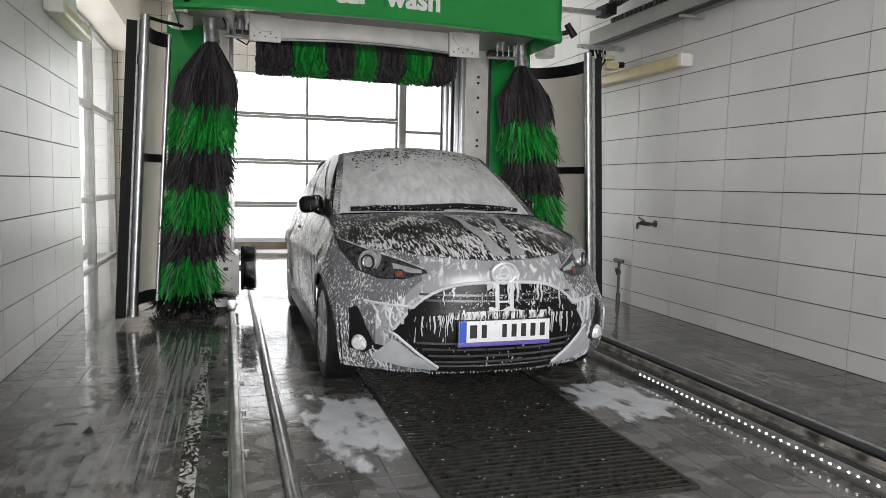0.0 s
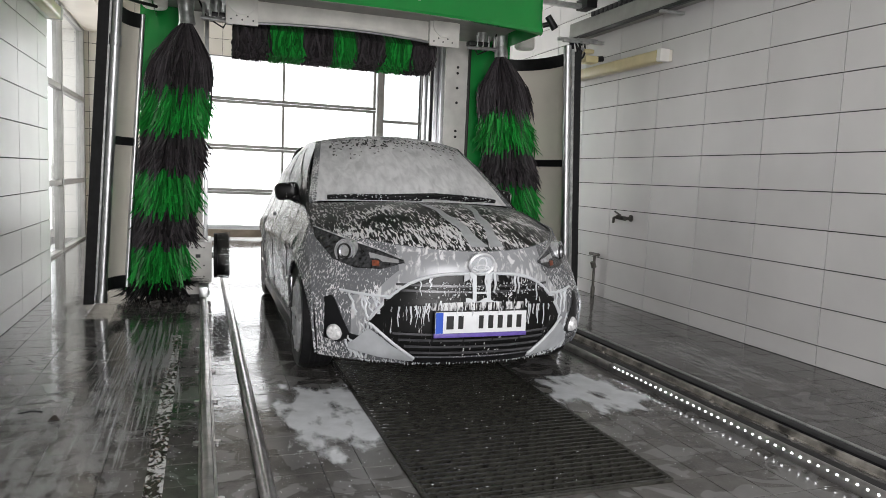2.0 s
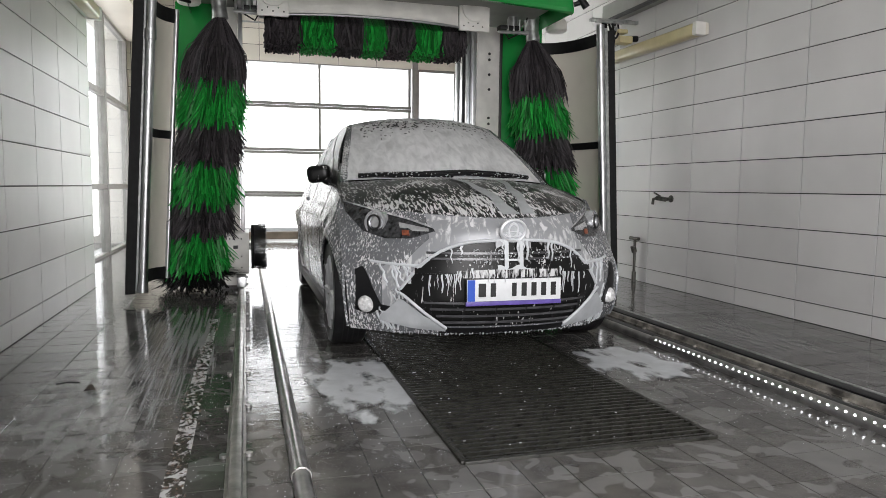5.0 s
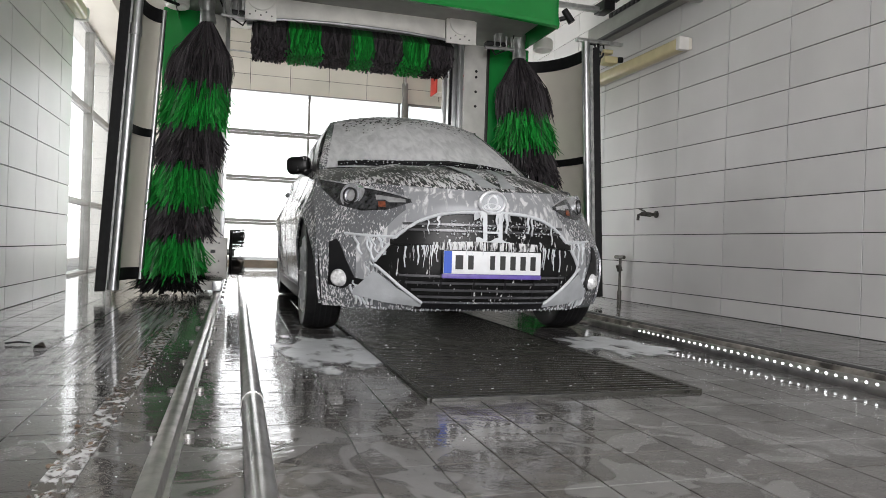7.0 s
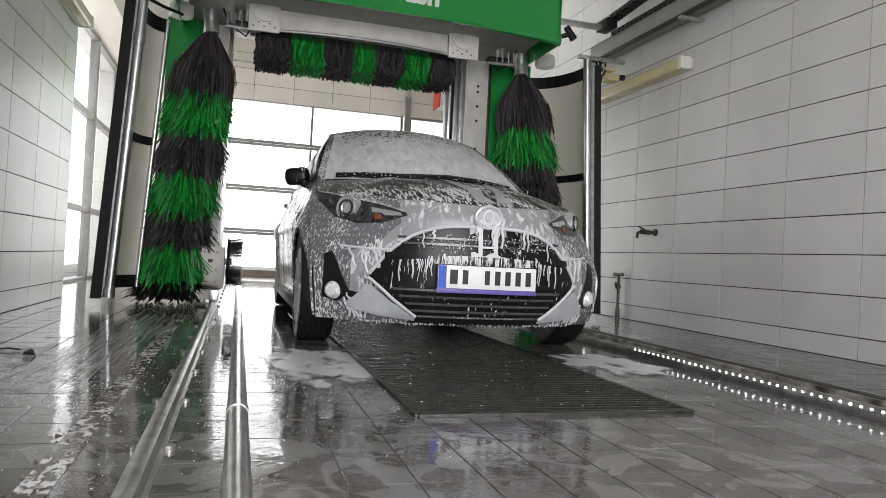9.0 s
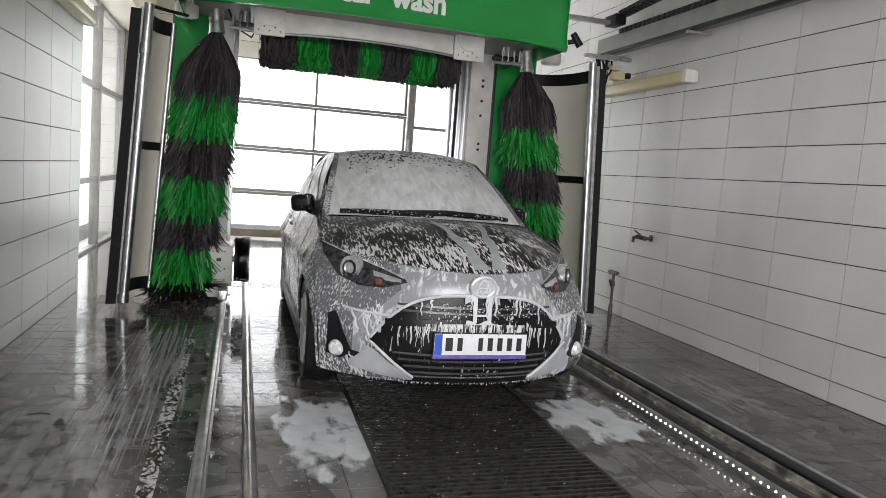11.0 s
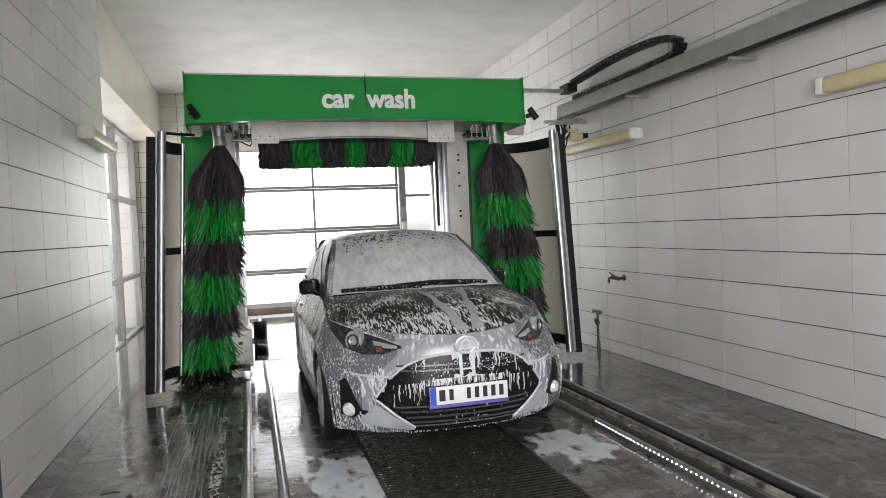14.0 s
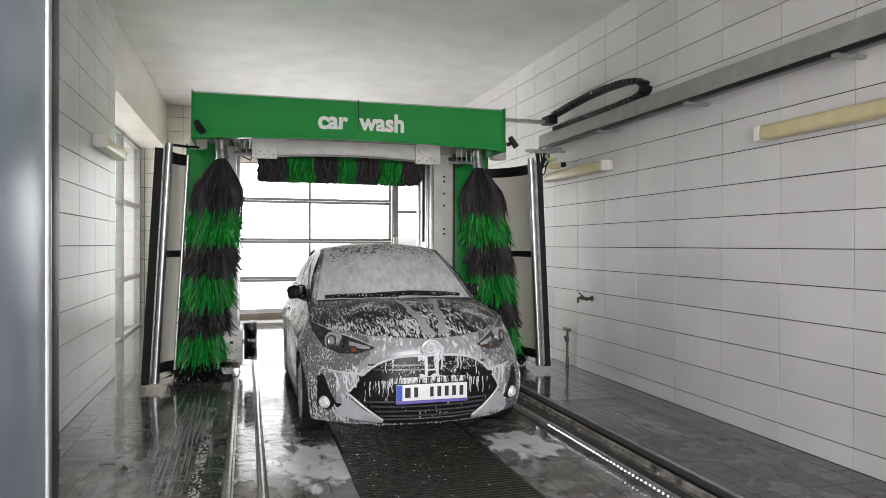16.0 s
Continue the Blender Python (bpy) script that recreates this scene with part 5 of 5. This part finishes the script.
lg = thing("rail_5", "dark steel wheel guide beside the car", "rail", kind="structure")
part("pipe", rod((1.06, 0.32, 0.012), (1.06, Y1, 0.012), 0.03, n=14), M_RAIL, lg)

gut = thing("gutter", "floor gutter with wet rusty dirt beside the rail", "gutter", kind="structure")
part("bed", box(-1.60, -1.535, Y0, 1.7, -0.02, 0.003), M_DIRT, gut)
bm = bmesh.new()
rr = random.Random(3)
for k in range(420):
    y = rr.uniform(Y0, 1.6)
    x = -1.57 + rr.gauss(0, 0.022)
    s = rr.uniform(0.003, 0.008)
    mtx = Matrix.Translation((x, y, 0.0)) @ Euler((rr.random() * 3, rr.random() * 3, rr.random() * 3)).to_matrix().to_4x4() @ Matrix.Diagonal((s, s * 1.6, s * 0.5, 1))
    bmesh.ops.create_icosphere(bm, subdivisions=1, radius=1.0, matrix=mtx)
tagged(part("debris", bm, M_CRUMB, gut, "crumbs of rust and mud"), kind="stuff")

grate = thing("floor_grating", "black expanded grating over the drain pit under the car", "grating", kind="structure")
GX0, GX1, GY0, GY1 = -0.63, 0.375, -1.18, 6.0
part("pit", box(GX0, GX1, GY0, GY1, -0.06, -0.0045), M_INK, grate)
for x in (GX0, GX1):
    part("border", box(x - 0.012, x + 0.012, GY0, GY1, -0.02, 0.012, 0.003), M_GRATE, grate)
part("border", box(GX0, GX1, GY0 - 0.012, GY0 + 0.012, -0.02, 0.012, 0.003), M_GRATE, grate)
vs, fs = [], []


def bar(x0, x1, y0, y1, z0, z1):
    b = len(vs)
    for z in (z0, z1):
        vs.extend([(x0, y0, z), (x1, y0, z), (x1, y1, z), (x0, y1, z)])
    fs.extend([(b + 4, b + 5, b + 6, b + 7), (b, b + 1, b + 5, b + 4), (b + 1, b + 2, b + 6, b + 5), (b + 2, b + 3, b + 7, b + 6), (b + 3, b, b + 4, b + 7)])


nrow = int((2.2 - GY0) / 0.040)
for j in range(nrow):
    y = GY0 + 0.02 + j * 0.040
    bar(GX0 + 0.012, GX1 - 0.012, y, y + 0.011, -0.004, 0.012)
    n = 22
    for i in range(n):
        x = GX0 + 0.02 + (i + 0.5 * (j % 2)) * (GX1 - GX0 - 0.04) / n
        bar(x, x + 0.012, y + 0.009, y + 0.040, -0.004, 0.007)
# tiny white blobs in place of the bright glints on the wet bars
bm = bmesh.new()
rr = random.Random(21)
for k in range(60):
    x, y = rr.uniform(GX0 + 0.03, GX1 - 0.03), rr.uniform(GY0 + 0.05, 0.2)
    s = rr.uniform(0.001, 0.0024)
    bmesh.ops.create_icosphere(bm, subdivisions=1, radius=1.0, matrix=Matrix.Translation((x, y, 0.013)) @ Matrix.Diagonal((s * rr.uniform(1, 3), s, s * 0.6, 1)))
tagged(part("white_flecks", bm, M_SOAP, grate, "white flecks standing for wet glints on the grating"), kind="stuff")
me = bpy.data.meshes.new("mesh_bars")
me.from_pydata(vs, [], fs)
me.materials.append(M_GRATE)
gb = new("mesh_bars", me)
gb.parent = grate
tagged(gb, "staggered black grating bars", kind="stuff")

# soap lying on the floor on both sides of the grating
def puddle(x0, x1, y0, y1, mat, z=0.0045):
    def f(u, v):
        return Vector((x0 + (x1 - x0) * u, y0 + (y1 - y0) * v, z + 0.0012 * noise.noise(Vector((u * 9, v * 9, x0)))))
    ob = part("soap_puddle", sheet(f, lin(0, 1, 24), lin(0, 1, 24)), mat)
    return tagged(ob, "white shampoo foam and pale streaked sheen on the wet tiles", "foam", kind="stuff")


puddle(-1.12, -0.52, -0.80, 0.50, M_PUDDLE)
puddle(0.37, 1.00, -0.52, 0.36, M_PUDDLE)
# streaks of soapy water that carry the left floor's reflected brightness as colour
puddle(-2.05, -1.39, -0.95, 2.9, M_STREAK, 0.0055)
puddle(-2.5, -1.5, -1.1, 0.9, M_THIN)
puddle(1.5, 2.2, -0.4, 1.2, M_THIN)


# flecks of foam splashed over the tiles
rr = random.Random(77)
spots = []
for k in range(1700):
    if k < 900:
        x, y = rr.uniform(-2.5, -1.42), rr.gauss(-0.5, 0.55)
    elif k < 1400:
        x, y = rr.uniform(-1.36, -0.64), rr.gauss(-0.4, 0.6)
    else:
        x, y = rr.uniform(0.39, 1.02), rr.gauss(-0.5, 0.35)
    if -2.6 < y < 1.5:
        spots.append((Vector((x, y, 0.001)), rr.uniform(0.0007, 0.0024) * (2.2 if rr.random() < 0.05 else 1), 0.0014))
ff = flecks("white_flecks", spots, M_SOAP, None, "white flecks of foam splashed on the wet floor")
tagged(ff, category="foam")


# ---- tiles, one by one ----
def tile_mesh(name, w, h, d=0.008, bev=0.001):
    """A flat tile in the xy plane with chamfered rim, its face at z = d."""
    v = []
    for (a, z) in ((0, 0), (0, d - bev), (bev, d)):
        v += [(-w / 2 + a, -h / 2 + a, z), (w / 2 - a, -h / 2 + a, z), (w / 2 - a, h / 2 - a, z), (-w / 2 + a, h / 2 - a, z)]
    f = [(8, 9, 10, 11)]
    for k in (0, 4):
        f += [(k + i, k + (i + 1) % 4, k + 4 + (i + 1) % 4, k + 4 + i) for i in range(4)]
    me = bpy.data.meshes.new(name)
    me.from_pydata(v, [], f)
    return me


def lay(meshes, key, mat, parent, name, m):
    if key not in meshes:
        w, h = key
        meshes[key] = tile_mesh(name, w, h)
        meshes[key].materials.append(mat)
    ob = new(name, meshes[key])
    ob.parent = parent
    ob.matrix_basis = m


TW, TH, J = 0.654, 0.2597, 0.0068
rows = [(0.0, 0.144)] + [(0.144 + TH * k, 0.144 + TH * (k + 1)) for k in range(15)]
rows[-1] = (rows[-1][0], H)
cache = {}


def wall_tiles(parent, mat, place, a0, a1, origin, skip=None, offset=0.0):
    """Cover a wall from a0 to a1 with rows of tiles; place(a, z) gives the pose."""
    for (z0, z1) in rows:
        z1 = min(z1, H)
        edges = [a0] + [origin + TW * k for k in range(-20, 20) if a0 + 0.02 < origin + TW * k < a1 - 0.02] + [a1]
        for p, q in zip(edges, edges[1:]):
            if skip and skip((p + q) / 2, (z0 + z1) / 2):
                continue
            lay(cache, (round(q - p - J, 3), round(z1 - z0 - J, 3), ), mat, parent, "tile", place((p + q) / 2, (z0 + z1) / 2))


east = Matrix(((0, 0, -1, 0), (-1, 0, 0, 0), (0, 1, 0, 0), (0, 0, 0, 1)))
west = Matrix(((0, 0, 1, 0), (1, 0, 0, 0), (0, 1, 0, 0), (0, 0, 0, 1)))
north = Matrix(((1, 0, 0, 0), (0, 0, -1, 0), (0, 1, 0, 0), (0, 0, 0, 1)))
wall_tiles(wall_east, M_TILE, lambda a, z: Matrix.Translation((XR + 0.008, a, z)) @ east, YS, YN, 0.120)
cache = {}
wall_tiles(wall_west, M_TILE, lambda a, z: Matrix.Translation((XL - 0.008, a, z)) @ west, YS, YA, 0.49)
cache = {}
wall_tiles(wall_north, M_TILE_OLD, lambda a, z: Matrix.Translation((a, YN + 0.008, z)) @ north, XA, XR, -1.74, skip=lambda a, z: -1.74 < a < 2.37 and z < 3.06)
for (z0, z1) in rows[:13]:
    lay(cache, (round(XR - 2.36 - J, 3), round(min(z1, 3.1) - z0 - J, 3)), M_TILE_OLD, wall_north, "tile", Matrix.Translation(((XR + 2.36) / 2, YN + 0.008, (z0 + z1) / 2)) @ north)
# the end face of the west wall towards the bay
fcache = {}
far_v, far_f = [], []
# narrow tiles in the lane, wider ones towards the left wall
FY = 0.205
fx_edges = [XA + 0.01, XL] + [-2.48, -2.24, -2.0, -1.76, -1.57, -1.38, -1.178, -0.947, -0.787, -0.627] + [-0.467, -0.307, -0.147, 0.013, 0.173, 0.375, 0.535, 0.695, 0.855, 1.06, 1.235, 1.40, 1.60, 1.80, 2.0, 2.2, 2.4, XR]
for x0, x1 in zip(fx_edges, fx_edges[1:]):
    y = -1.59 - 9 * FY
    while y < 8.70:
        y1 = min(y + FY, 8.71)
        cx, cy = (x0 + x1) / 2, (y + y1) / 2
        blocked = GX0 - 0.01 < cx < GX1 + 0.01 and cy > GY0 or (cx < XL - 0.02 and cy < YA) or y1 - y < 0.02
        if not blocked:
            m = Matrix.Translation((cx, cy, -0.008))
            if -1.2 < cx < 1.1 and -2.9 < cy < 0.4 or -2.1 < cx < -1.6 and -0.8 < cy < 1.2:
                lay(fcache, (round(x1 - x0 - 0.005, 3), round(y1 - y - 0.005, 3)), M_FLOOR, floor, "tile", m)
            else:
                b = len(far_v)
                tm = tile_mesh("tmp", x1 - x0 - 0.005, y1 - y - 0.005)
                far_v += [tuple(m @ v.co) for v in tm.vertices]
                far_f += [tuple(b + k for k in p.vertices) for p in tm.polygons]
                bpy.data.meshes.remove(tm)
        y += FY
me = bpy.data.meshes.new("tile_field")
me.from_pydata(far_v, [], far_f)
me.materials.append(M_FLOOR)
tf = new("tile_field", me)
tf.parent = floor
tagged(tf, "dark wet floor tiles", kind="stuff")
